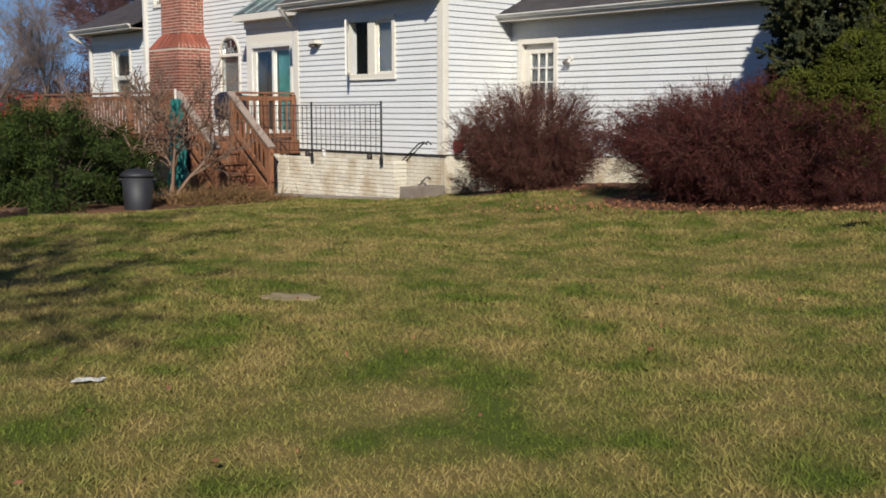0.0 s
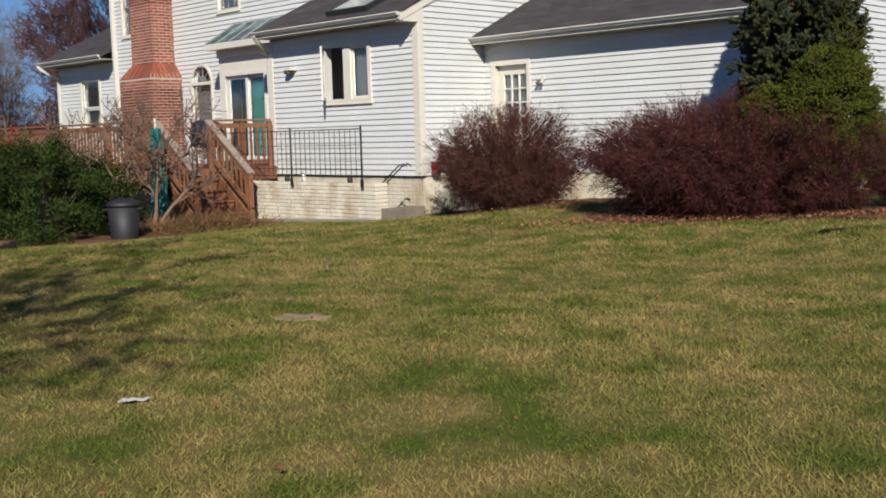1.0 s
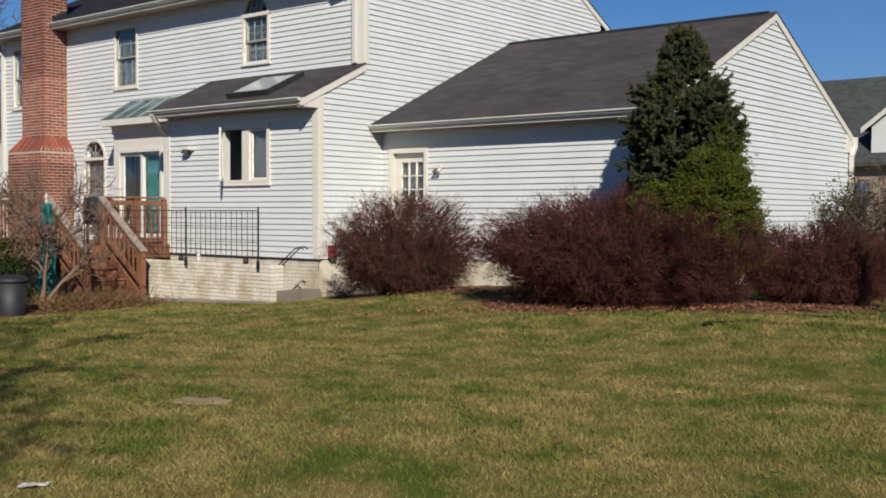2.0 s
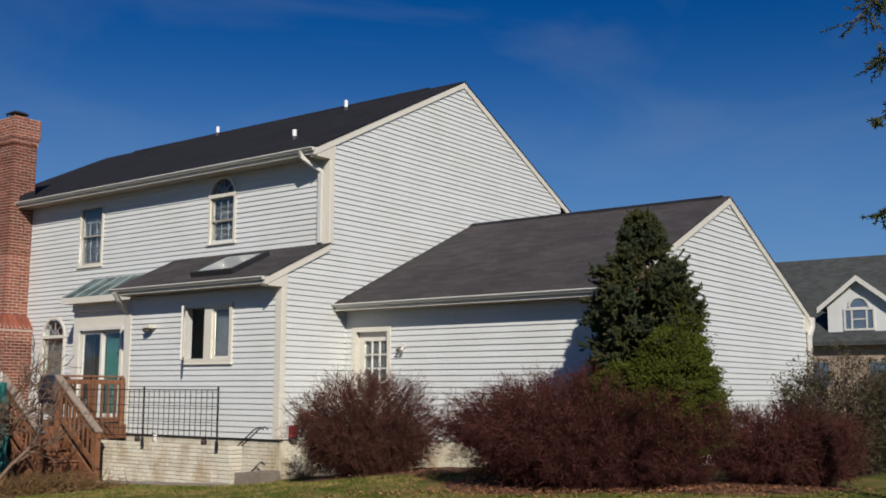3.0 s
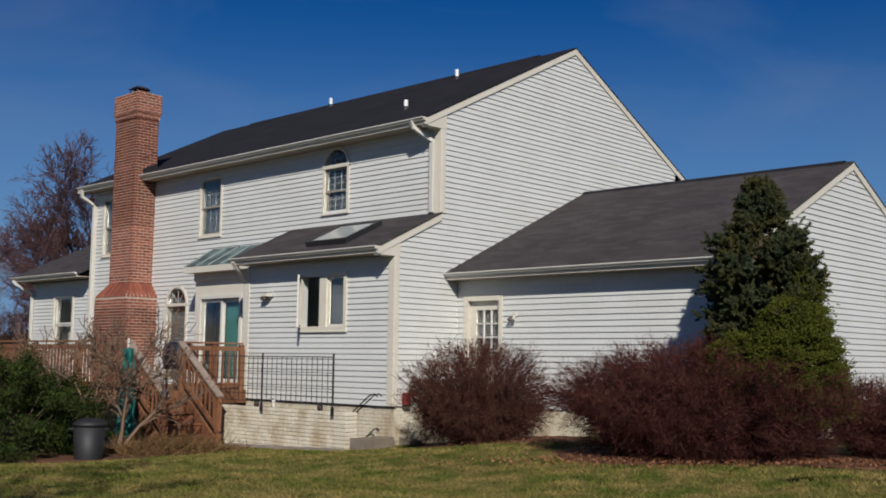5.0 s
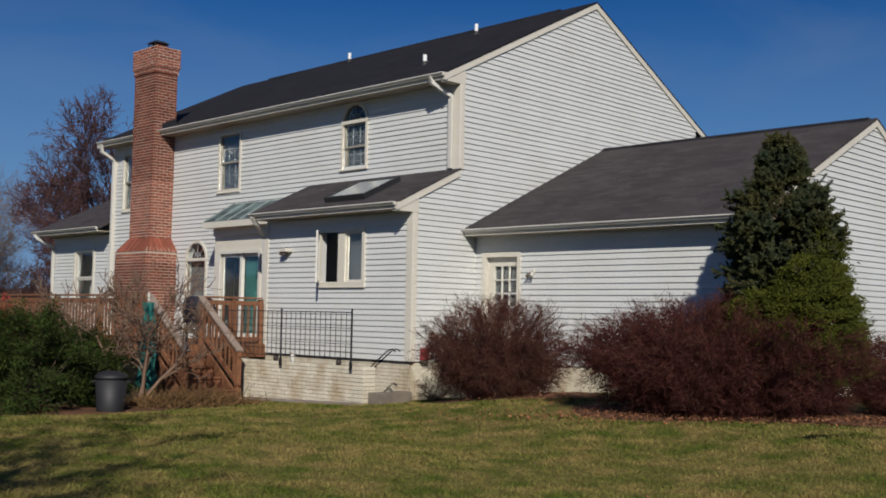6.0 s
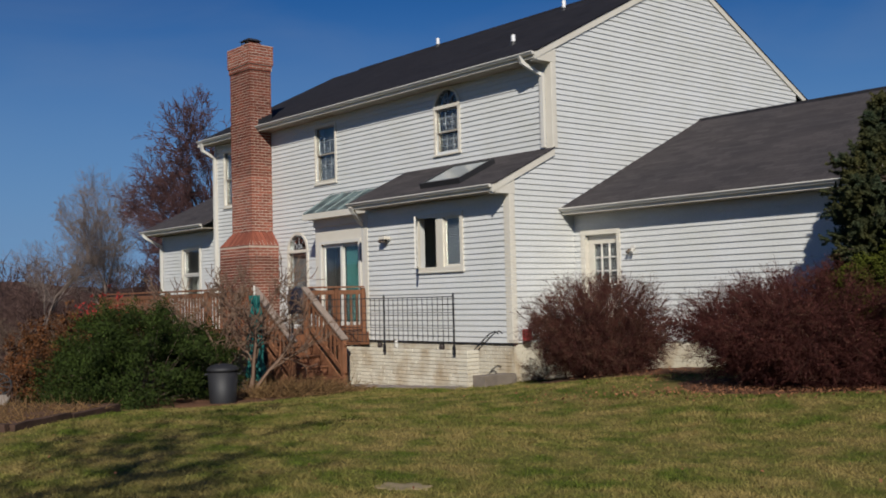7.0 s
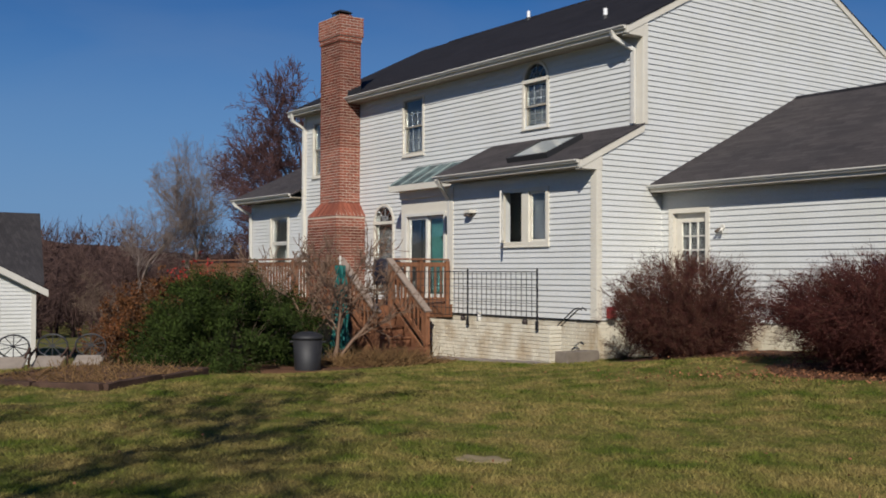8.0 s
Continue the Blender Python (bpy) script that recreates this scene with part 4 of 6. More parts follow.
def guard(a, b, z, parent, n_posts):
    """A straight guard from a to b: posts, two rails, cap and square balusters."""
    a, b = Vector((*a, 0)), Vector((*b, 0))
    L = (b - a).length
    for k in range(n_posts):
        p = a + (b - a) * k / (n_posts - 1)
        bm = bmesh.new()
        box(bm, p.x - 0.045, p.y - 0.045, z - 0.2, p.x + 0.045, p.y + 0.045, z + 0.90)
        part("post", bevelled(bm, 0.006), M_WOOD, parent)
    for h, w, t, m in ((0.10, 0.04, 0.09, M_WOOD), (0.82, 0.04, 0.09, M_WOOD), (0.925, 0.14, 0.036, M_WOODGREY if parent is None else M_WOOD)):
        bm = bmesh.new()
        bar(bm, a + Vector((0, 0, z + h)), b + Vector((0, 0, z + h)), w, t)
        part("rail", bevelled(bm, 0.005), m, parent)
    n = int(L / 0.135)
    for k in range(1, n):
        p = a + (b - a) * k / n
        bm = bmesh.new()
        box(bm, p.x - 0.018, p.y - 0.018, z + 0.055, p.x + 0.018, p.y + 0.018, z + 0.80)
        part("baluster", bm, M_WOOD, parent)


guard((DX - 0.02, -0.16), (DX - 0.02, -1.50), DZ, deck, 3)
guard((DX - 0.02, DF), (-11.5, DF), DZ, deck, 5)

stair = thing("wooden_stair", "red-brown wooden stair with five steps and sloping rails", "stair")
ST0, ST1, SB = -1.58, -2.70, -2.95
bottom = gz(-3.0, -2.0)
nst = 5
rise, run = (DZ - bottom) / nst, (SB - DX) / nst
for k in range(nst):
    x0 = DX + 0.045 + run * k
    z = DZ - rise * (k + 1)
    if k < nst - 1:
        bm = bmesh.new()
        box(bm, x0, ST1 + 0.05, z - 0.035, x0 + run + 0.03, ST0 - 0.05, z)
        part("tread", bevelled(bm, 0.006), M_WOOD, stair)
    bm = bmesh.new()
    box(bm, x0 - 0.02, ST1 + 0.05, z, x0 - 0.001, ST0 - 0.05, z + rise - (0.036 if k else 0.0))
    part("riser", bm, M_WOOD, stair)
bm = bmesh.new()
box(bm, SB + 0.02, ST1 + 0.05, bottom - 0.05, SB + 0.04, ST0 - 0.05, bottom + rise - 0.036)
box(bm, SB - 0.25, ST1 + 0.05, bottom + rise - 0.036 + 0.001, SB + 0.06, ST0 - 0.05, bottom + rise + 0.0)
part("bottom_step", bm, M_WOOD, stair)
slope = -rise / run
for y in (ST0, ST1):
    bm = bmesh.new()
    bar(bm, (DX + 0.05, y, DZ - 0.10), (SB + 0.02, y, DZ - 0.10 + slope * (SB - DX - 0.03)), 0.045, 0.26)
    part("stringer", bevelled(bm, 0.006), M_WOOD, stair)
    for x, top in ((DX + 0.04, 0.90), (SB + 0.0, 0.92)):
        zf = DZ + slope * (x - DX)
        bm = bmesh.new()
        box(bm, x - 0.045, y - 0.046, (bottom - 0.1) if x > -3.5 else zf - 0.3, x + 0.045, y + 0.046, zf + top)
        part("newel_post", bevelled(bm, 0.006), M_WOOD, stair)
    for h, w, t, m in ((0.28, 0.04, 0.09, M_WOOD), (0.80, 0.04, 0.09, M_WOOD), (0.93, 0.15, 0.04, M_WOODGREY)):
        bm = bmesh.new()
        bar(bm, (DX - 0.02, y, DZ + h), (SB + 0.06, y, DZ + h + slope * (SB + 0.06 - DX)), w, t)
        part("sloped_rail", bevelled(bm, 0.005), m, stair, "weathered grey rail cap" if m is M_WOODGREY else "")
    for k in range(1, 9):
        x = DX + (SB - DX) * k / 9
        zf = DZ + slope * (x - DX)
        bm = bmesh.new()
        box(bm, x - 0.018, y - 0.018, zf + 0.24, x + 0.018, y + 0.018, zf + 0.79)
        part("baluster", bm, M_WOOD, stair)

# covered grill on the deck
M_COVER = material("black_vinyl_cover", (0.014, 0.013, 0.02), 0.55, None, 6, 0.4, 30, 0.3)
grill = thing("covered_grill", "grill under a black vinyl cover on the deck", "grill")
gxc, gyc = -5.0, -1.15
bm = bmesh.new()
rows_ = []
for z, ax, ay in ((0.40, 0.27, 0.21), (0.44, 0.30, 0.24), (0.70, 0.33, 0.26), (0.88, 0.29, 0.21), (0.95, 0.20, 0.12)):
    ring_ = []
    for k in range(24):
        t = k * math.tau / 24
        ct, st_ = math.cos(t), math.sin(t)
        e = (abs(ct) ** 4 + abs(st_) ** 4) ** -0.25 * (1 + 0.05 * math.sin(k * 5 + z * 9))
        ring_.append(bm.verts.new((gxc + ax * e * ct, gyc + ay * e * st_, DZ + z)))
    rows_.append(ring_)
for a, b in zip(rows_, rows_[1:]):
    for k in range(24):
        bm.faces.new((a[k], a[(k + 1) % 24], b[(k + 1) % 24], b[k]))
bm.faces.new(rows_[-1])
bm.faces.new(rows_[0][::-1])
part("cover", tidy(bm), M_COVER, grill, "sagging black vinyl cover")
for px, py in ((-0.2, -0.14), (-0.2, 0.14), (0.2, -0.14), (0.2, 0.14)):
    bm = bmesh.new()
    bar(bm, (gxc + px, gyc + py, DZ), (gxc + px, gyc + py, DZ + 0.45), 0.03)
    part("leg", tidy(bm), M_IRON, grill)

# closed teal umbrella by the stair
M_TEALCLOTH = material("teal_canvas", (0.012, 0.15, 0.13), 0.85, (0.008, 0.07, 0.065), 5, 0.6, 40, 0.2)
ux, uy = -3.55, -3.12
umb = thing("closed_umbrella", "closed teal canvas parasol standing by the stair", "umbrella", at=(0, 0, 0))
g0 = gz(ux, uy)
bm = bmesh.new()
rows_ = []
for i in range(11):
    z = g0 + 0.22 + i * 0.155
    r = 0.15 * (1 - 0.45 * (i / 10)) * (1 + 0.15 * math.sin(i * 1.9))
    rows_.append([bm.verts.new((ux + 0.015 * math.sin(i) + r * (1 + 0.28 * math.cos(5 * k * math.tau / 30)) * math.cos(k * math.tau / 30), uy + r * (1 + 0.28 * math.cos(5 * k * math.tau / 30)) * math.sin(k * math.tau / 30), z)) for k in range(30)])
for a, b in zip(rows_, rows_[1:]):
    for k in range(30):
        bm.faces.new((a[k], a[(k + 1) % 30], b[(k + 1) % 30], b[k]))
bm.faces.new(rows_[-1])
bm.faces.new(rows_[0][::-1])
part("canopy", tidy(bm), M_TEALCLOTH, umb, "folded teal canvas canopy")
bm = bmesh.new()
tube(bm, [(ux, uy, g0), (ux, uy, g0 + 1.95)], 0.02, sides=8)
part("pole", tidy(bm), M_WHITE, umb)
bm = bmesh.new()
tube(bm, [(ux, uy, g0 - 0.02), (ux, uy, g0 + 0.06)], 0.2, 0.17, sides=16)
part("base", tidy(bm), M_CONCRETE, umb)

# bin
M_BIN = material("black_plastic", (0.012, 0.012, 0.014), 0.62, (0.022, 0.022, 0.024), 3, 0.5, 40, 0.1)
bxx, byy = -1.40, -4.95
g0 = gz(bxx, byy) - 0.01
binny = thing("dustbin", "black plastic bin with a lid standing on the lawn", "bin")


def lathe(bm, prof, cx, cy, sides=28):
    rs = [[bm.verts.new((cx + r * math.cos(k * math.tau / sides), cy + r * math.sin(k * math.tau / sides), z)) for k in range(sides)] for r, z in prof]
    for a, b in zip(rs, rs[1:]):
        for k in range(sides):
            bm.faces.new((a[k], a[(k + 1) % sides], b[(k + 1) % sides], b[k]))
    bm.faces.new(rs[0][::-1])
    bm.faces.new(rs[-1])
    for f in bm.faces:
        f.smooth = len(f.verts) == 4
    return tidy(bm)


part("bin_body", lathe(bmesh.new(), [(0.20, g0), (0.205, g0 + 0.02), (0.235, g0 + 0.52)], bxx, byy), M_BIN, binny)
part("lid", lathe(bmesh.new(), [(0.25, g0 + 0.515), (0.252, g0 + 0.55), (0.235, g0 + 0.572), (0.20, g0 + 0.60), (0.12, g0 + 0.628), (0.04, g0 + 0.635)], bxx, byy), M_BIN, binny)
for s in (-1, 1):
    bm = bmesh.new()
    q = Vector((0.6, 0.8, 0)) * s
    c = Vector((bxx, byy, g0 + 0.47)) + q * 0.235
    t = Vector((-q.y, q.x, 0))
    tube(bm, [c - t * 0.06, c - t * 0.05 + q * 0.04, c + t * 0.05 + q * 0.04, c + t * 0.06], 0.012, sides=6)
    part("handle", tidy(bm), M_BIN, binny)

# red flag-like can by the foundation
M_RED = material("red_paint", (0.30, 0.02, 0.025), 0.5, None, 8, 0.3)
bm = bmesh.new()
box(bm, 0.06, 0.16, 0.02, 0.16, 0.34, 0.24)
tagged(part("red_meter_box", bevelled(bm, 0.02), M_RED), "small red box fixed on the white siding", "box")

# ---------- raised bed, metal chairs ----------
M_TIMBER = material("dark_timber", (0.085, 0.050, 0.036), 0.95, (0.035, 0.023, 0.018), 4, 0.8, 50, 0.4, gloss=0.15)
bed = thing("raised_bed", "raised bed of dark timbers with bare brown soil", "garden bed")
A = Vector((-1.38, -6.66, 0))
e1, e2 = Vector((0.592, -0.806, 0)), Vector((-0.806, -0.592, 0))
corners = [A, A + e1 * 2.5, A + e1 * 2.5 + e2 * 2.1, A + e2 * 2.1]
for a, b in zip(corners, corners[1:] + corners[:1]):
    z = gz(a.x, a.y)
    bm = bmesh.new()
    bm.free()
    for k in range(2):
        bm = bmesh.new()
        p, q = a + (b - a) * (0.5 * k + 0.01), a + (b - a) * (0.5 * k + 0.49)
        bar(bm, Vector((p.x, p.y, gz(p.x, p.y) + random.uniform(-0.01, 0.035))), Vector((q.x, q.y, gz(q.x, q.y) + random.uniform(-0.01, 0.035))), random.uniform(0.11, 0.14), 0.16)
        bmesh.ops.subdivide_edges(bm, edges=bm.edges, cuts=4, use_grid_fill=True)
        for v in bm.verts:
            v.co += noise.noise_vector(v.co * 5) * 0.014
        part("timber", tidy(bm), M_TIMBER, bed)
M_SOIL = material("bare_soil", (0.12, 0.066, 0.043), 1.0, (0.06, 0.035, 0.024), 4, 0.8, 40, 0.7, gloss=0.15)
bm = bmesh.new()
grid = [[bm.verts.new(A + e1 * 2.5 * i / 20 + e2 * 2.1 * j / 20 + Vector((0, 0, gz(-1, -8) + 0.05 + 0.06 * noise.noise((i * 0.5, j * 0.5, 0))))) for j in range(21)] for i in range(21)]
for i in range(20):
    for j in range(20):
        bm.faces.new((grid[i][j], grid[i + 1][j], grid[i + 1][j + 1], grid[i][j + 1]))
part("soil", tidy(bm), M_SOIL, bed)
M_CUSHION = material("beige_cushion", (0.27, 0.225, 0.185), 0.9, (0.17, 0.14, 0.11), 6, 0.6, 60, 0.2)


def wheel_chair_back(x, y):
    """A garden chair with a round spoked back."""
    ch = thing("garden_chair", "dark metal garden chair with round spoked back and beige seat", "chair", "garden chairs")
    bm = bmesh.new()
    hexa(bm, [(-0.05, -0.24, 0.20), (-0.05, 0.24, 0.20), (0.42, 0.24, 0.03), (0.42, -0.24, 0.03), (-0.05, -0.24, 0.26), (-0.05, 0.24, 0.26), (0.42, 0.24, 0.09), (0.42, -0.24, 0.09)])
    part("seat", bevelled(bm, 0.02), M_CUSHION, ch, "worn beige seat")
    for px, py in ((-0.05, -0.25), (-0.05, 0.25), (0.4, -0.25), (0.4, 0.25)):
        bm = bmesh.new()
        bar(bm, (px, py, -0.02), (px - 0.02, py, 0.24 if px < 0 else 0.12), 0.03)
        part("leg", tidy(bm), M_TIMBER, ch)
    bm = bmesh.new()
    pts = [(-0.08, 0.25 * math.cos(k * math.tau / 20), 0.42 + 0.19 * math.sin(k * math.tau / 20)) for k in range(21)]
    tube(bm, pts, 0.016, sides=6)
    part("back_ring", tidy(bm), M_IRON, ch)
    for k in range(5):
        bm = bmesh.new()
        a = k * math.pi / 5 + 0.3
        bar(bm, (-0.08, -0.24 * math.cos(a), 0.42 - 0.18 * math.sin(a)), (-0.08, 0.24 * math.cos(a), 0.42 + 0.18 * math.sin(a)), 0.014)
        part("spoke", tidy(bm), M_IRON, ch)
    for s in (-1, 1):
        bm = bmesh.new()
        bar(bm, (-0.08, 0.26 * s, 0.20), (-0.08, 0.26 * s, 0.40), 0.03)
        bar(bm, (-0.08, 0.26 * s, 0.38), (0.3, 0.26 * s, 0.26), 0.03)
        part("arm", tidy(bm), M_TIMBER, ch)
    return ch


first = wheel_chair_back(0, 0)
first.matrix_basis = pose(-4.75, -7.35, gz(-4.75, -7.35) - 0.05, 0, 0, -28)
for y, r in ((-7.98, -32), (-8.60, -26), (-9.25, -30), (-9.9, -27)):
    copy_thing(first, pose(-4.8, y, gz(-4.8, y) - 0.05, 0, 0, r))

# ---------- shed and neighbouring houses ----------
shed = thing("garden_shed", "white clapboard shed with double doors and grey roof", "shed")
SX, SYR, SZ = -16.0, -5.35, 0.36
M_ROOFGREY = shingle_material("neighbour_shingle", (0.045, 0.042, 0.044), (0.033, 0.031, 0.034))
gs = gz(SX, -6) - 0.2
w = wall("shed_wall", lambda u, n, z: Vector((SX + n, u, z)), gs, 1.85, lambda z: (-12.0, SYR) if z < SZ else (-12.0 + (z - SZ) / 0.5, max(-12.0 + (z - SZ) / 0.5, SYR - (z - SZ) / 0.5)), [], shed, "white clapboard")
for y0, y1 in ((-7.95, -7.12), (-7.10, -6.27)):
    bm = bmesh.new()
    box(bm, SX + 0.022, y0, gs + 0.1, SX + 0.055, y1, 0.06)
    d = part("shed_door", bevelled(bm, 0.006), M_WHITE, shed, "plain white shed door")
bm = bmesh.new()
box(bm, SX + 0.056, -7.16, -0.72, SX + 0.09, -7.13, -0.60)
part("latch", bm, M_IRON, shed)
for s, e in (((SYR + 0.28, SZ - 0.12), (-8.67, SZ + 1.72)), ((-12.3, SZ - 0.12), (-8.67, SZ + 1.72))):
    bm = bmesh.new()
    hexa(bm, [(SX - 3.5, s[0], s[1]), (SX - 3.5, e[0], e[1]), (SX + 0.25, e[0], e[1]), (SX + 0.25, s[0], s[1]), (SX - 3.5, s[0], s[1] + 0.1), (SX - 3.5, e[0], e[1] + 0.1), (SX + 0.25, e[0], e[1] + 0.1), (SX + 0.25, s[0], s[1] + 0.1)])
    part("roof", tidy(bm), M_ROOFGREY, shed)
    bm = bmesh.new()
    hexa(bm, [(SX + 0.2, s[0], s[1] - 0.1), (SX + 0.2, e[0], e[1] - 0.1), (SX + 0.27, e[0], e[1] - 0.1), (SX + 0.27, s[0], s[1] - 0.1), (SX + 0.2, s[0], s[1] + 0.08), (SX + 0.2, e[0], e[1] + 0.08), (SX + 0.27, e[0], e[1] + 0.08), (SX + 0.27, s[0], s[1] + 0.08)])
    part("rake_board", tidy(bm), M_WHITE, shed)
bm = bmesh.new()
box(bm, SX - 3.3, SYR - 0.1, gs, SX - 0.142, SYR, SZ)
box(bm, SX - 3.3, -12.0, gs, SX - 0.142, -11.9, SZ)
box(bm, SX - 3.3, -11.9, gs, SX - 3.2, SYR - 0.1, SZ)
part("wall_far", bm, M_SIDING, shed)
bm = bmesh.new()
box(bm, SX + 0.02, SYR - 0.1, gs, SX + 0.045, SYR + 0.02, SZ - 0.05)
part("corner_board", bm, M_WHITE, shed)

nb = thing("neighbour_house", "distant house with a broad dark grey roof", "house")
g1 = gz(-32, -6)
bm = bmesh.new()
box(bm, -40, -14, g1 - 0.3, -30.6, -2.0, 0.35)
part("wall", bm, M_SIDING, nb)
for a, b, z, zt in (((-29.9, 0.25), (-35.2, 3.25), -1.4, -0.2), ((-40.6, 0.25), (-35.2, 3.25), -1.4, -0.2)):
    bm = bmesh.new()
    hexa(bm, [(a[0], -14, a[1]), (b[0], -14, b[1]), (b[0], zt, b[1]), (a[0], z, a[1]), (a[0], -14, a[1] + 0.15), (b[0], -14, b[1] + 0.15), (b[0], zt, b[1] + 0.15), (a[0], z, a[1] + 0.15)])
    part("roof", tidy(bm), M_ROOFGREY, nb)
bm = bmesh.new()
box(bm, -37, -6, 2.0, -33.5, -3.0, 4.0)
part("roof_block", bm, M_ROOFGREY, nb)
bm = bmesh.new()
hexa(bm, [(-30.6, -13.9, .35), (-30.6, -1.9, .35), (-40, -1.9, .35), (-40, -13.9, .35), (-35.1, -13.9, 3.1), (-35.1, -1.9, 3.1), (-35.3, -1.9, 3.1), (-35.3, -13.9, 3.1)])
part("gable", tidy(bm), M_SIDING, nb)

# house behind with a dormer
M_GREENROOF = shingle_material("greenish_shingle", (0.062, 0.066, 0.065), (0.045, 0.048, 0.048))
M_TAN = material("tan_brick_wall", (0.34, 0.26, 0.19), 0.9, None, 3, 0.3)
nh = thing("dormer_house", "distant house with grey roof and white gabled dormer", "house")
bm = bmesh.new()
box(bm, -16, 41.2, -1.5, 14, 52, 3.35)
part("wall", bm, M_TAN, nh)
for s in (1, -1):
    bm = bmesh.new()
    ya, yb = (40.7, 46.6) if s > 0 else (52.5, 46.6)
    hexa(bm, [(-16.5, ya, 3.2), (-16.5, yb, 8.1), (14.5, yb, 8.1), (14.5, ya, 3.2), (-16.5, ya, 3.4), (-16.5, yb, 8.3), (14.5, yb, 8.3), (14.5, ya, 3.4)])
    part("roof", tidy(bm), M_GREENROOF, nh)
dcx, dy, dz0, dze, dza = -1.95, 41.3, 3.75, 5.25, 6.60
dorm = bmesh.new()
pts = [(-1.55, dz0), (1.55, dz0), (1.55, dze), (0, dza - 0.15), (-1.55, dze)]
fr = [dorm.verts.new((dcx + u, dy, z)) for u, z in pts]
bk = [dorm.verts.new((dcx + u, dy + 4.5, z)) for u, z in pts]
dorm.faces.new(fr)
dorm.faces.new(bk[::-1])
for k in range(5):
    dorm.faces.new((fr[k], fr[k - 1], bk[k - 1], bk[k]))
dormer = part("dormer", tidy(dorm), M_SIDING, nh, "white gabled dormer")
for s in (-1, 1):
    bm = bmesh.new()
    hexa(bm, [(dcx, dy - 0.3, dza - 0.05), (dcx + s * 1.95, dy - 0.3, dze - 0.25), (dcx + s * 1.95, dy + 4.5, dze - 0.25), (dcx, dy + 4.5, dza - 0.05), (dcx, dy - 0.3, dza + 0.1), (dcx + s * 1.95, dy - 0.3, dze - 0.1), (dcx + s * 1.95, dy + 4.5, dze - 0.1), (dcx, dy + 4.5, dza + 0.1)])
    part("dormer_roof", tidy(bm), M_GREENROOF, dormer)
    bm = bmesh.new()
    hexa(bm, [(dcx, dy - 0.36, dza - 0.2), (dcx + s * 1.97, dy - 0.36, dze - 0.4), (dcx + s * 1.97, dy - 0.305, dze - 0.4), (dcx, dy - 0.305, dza - 0.2), (dcx, dy - 0.36, dza + 0.08), (dcx + s * 1.97, dy - 0.36, dze - 0.12), (dcx + s * 1.97, dy - 0.305, dze - 0.12), (dcx, dy - 0.305, dza + 0.08)])
    part("dormer_rake", tidy(bm), M_WHITE, dormer)
Pd = on_rear(dy)
bm = bmesh.new()
ring(bm, Pd, dcx - 0.75, dcx + 0.75, 3.95, 5.05, 0.09, 0.0, 0.06)
arc_ring(bm, Pd, dcx, 5.12, 0.42, 0.52, 0.0, 0.06)
for u in (-0.36, 0.36):
    cuboid(bm, Pd, dcx + u - 0.04, dcx + u + 0.04, 0.0, 0.05, 4.04, 4.96)
cuboid(bm, Pd, dcx - 0.32, dcx + 0.32, 0.0, 0.05, 4.48, 4.54)
dw = part("dormer_window", tidy(bm), M_WHITE, dormer)
M_FARGLASS = material("far_window_glass", (0.10, 0.14, 0.2), 0.08, None, 2, 0.3, 20, 0.0)
bm = bmesh.new()
cuboid(bm, Pd, dcx - 0.66, dcx + 0.66, 0.004, 0.015, 4.04, 4.96)
part("dormer_pane", tidy(bm), M_FARGLASS, dormer)
bm = bmesh.new()
arc_ring(bm, Pd, dcx, 5.12, 0.0, 0.42, 0.004, 0.015)
part("dormer_pane", tidy(bm), M_FARGLASS, dormer)
for x in (-4.0, -1.0):
    bm = bmesh.new()
    box(bm, x - 0.5, 41.17, 1.2, x + 0.5, 41.19, 2.4)
    part("window", bm, M_FARGLASS, nh)

# dark vehicle parked beyond the garage
M_CARPAINT = material("black_car_paint", (0.010, 0.010, 0.012), 0.3, (0.016, 0.015, 0.015), 2, 0.4, 40, 0.02)
M_TYRE = material("tyre_rubber", (0.012, 0.012, 0.012), 0.9)
M_CARGLASS = material("dark_car_glass", (0.02, 0.025, 0.03), 0.06, None, 4, 0.2, 20, 0.0)
M_TAIL = material("red_tail_lamp", (0.30, 0.012, 0.01), 0.25, None, 8, 0.2)
VX, VY, VG = 6.45, 12.2, gz(8.5, 13)
car = thing("parked_car", "black high-roofed car parked beyond the garage", "car")


def car_slab(bm, prof, y0, y1, tuck):
    """A side profile (x, z) drawn across the car, its upper points tucked in."""
    top = max(z for _, z in prof)
    lo = min(z for _, z in prof)
    rows2 = [[bm.verts.new((VX + x, y + sg * tuck * (z - lo) / (top - lo), VG + z)) for x, z in prof] for y, sg in ((y0, 1), (y1, -1))]
    n_ = len(prof)
    for k in range(n_):
        bm.faces.new((rows2[0][k], rows2[0][(k + 1) % n_], rows2[1][(k + 1) % n_], rows2[1][k]))
    bm.faces.new(rows2[0])
    bm.faces.new(rows2[1][::-1])
    return tidy(bm)


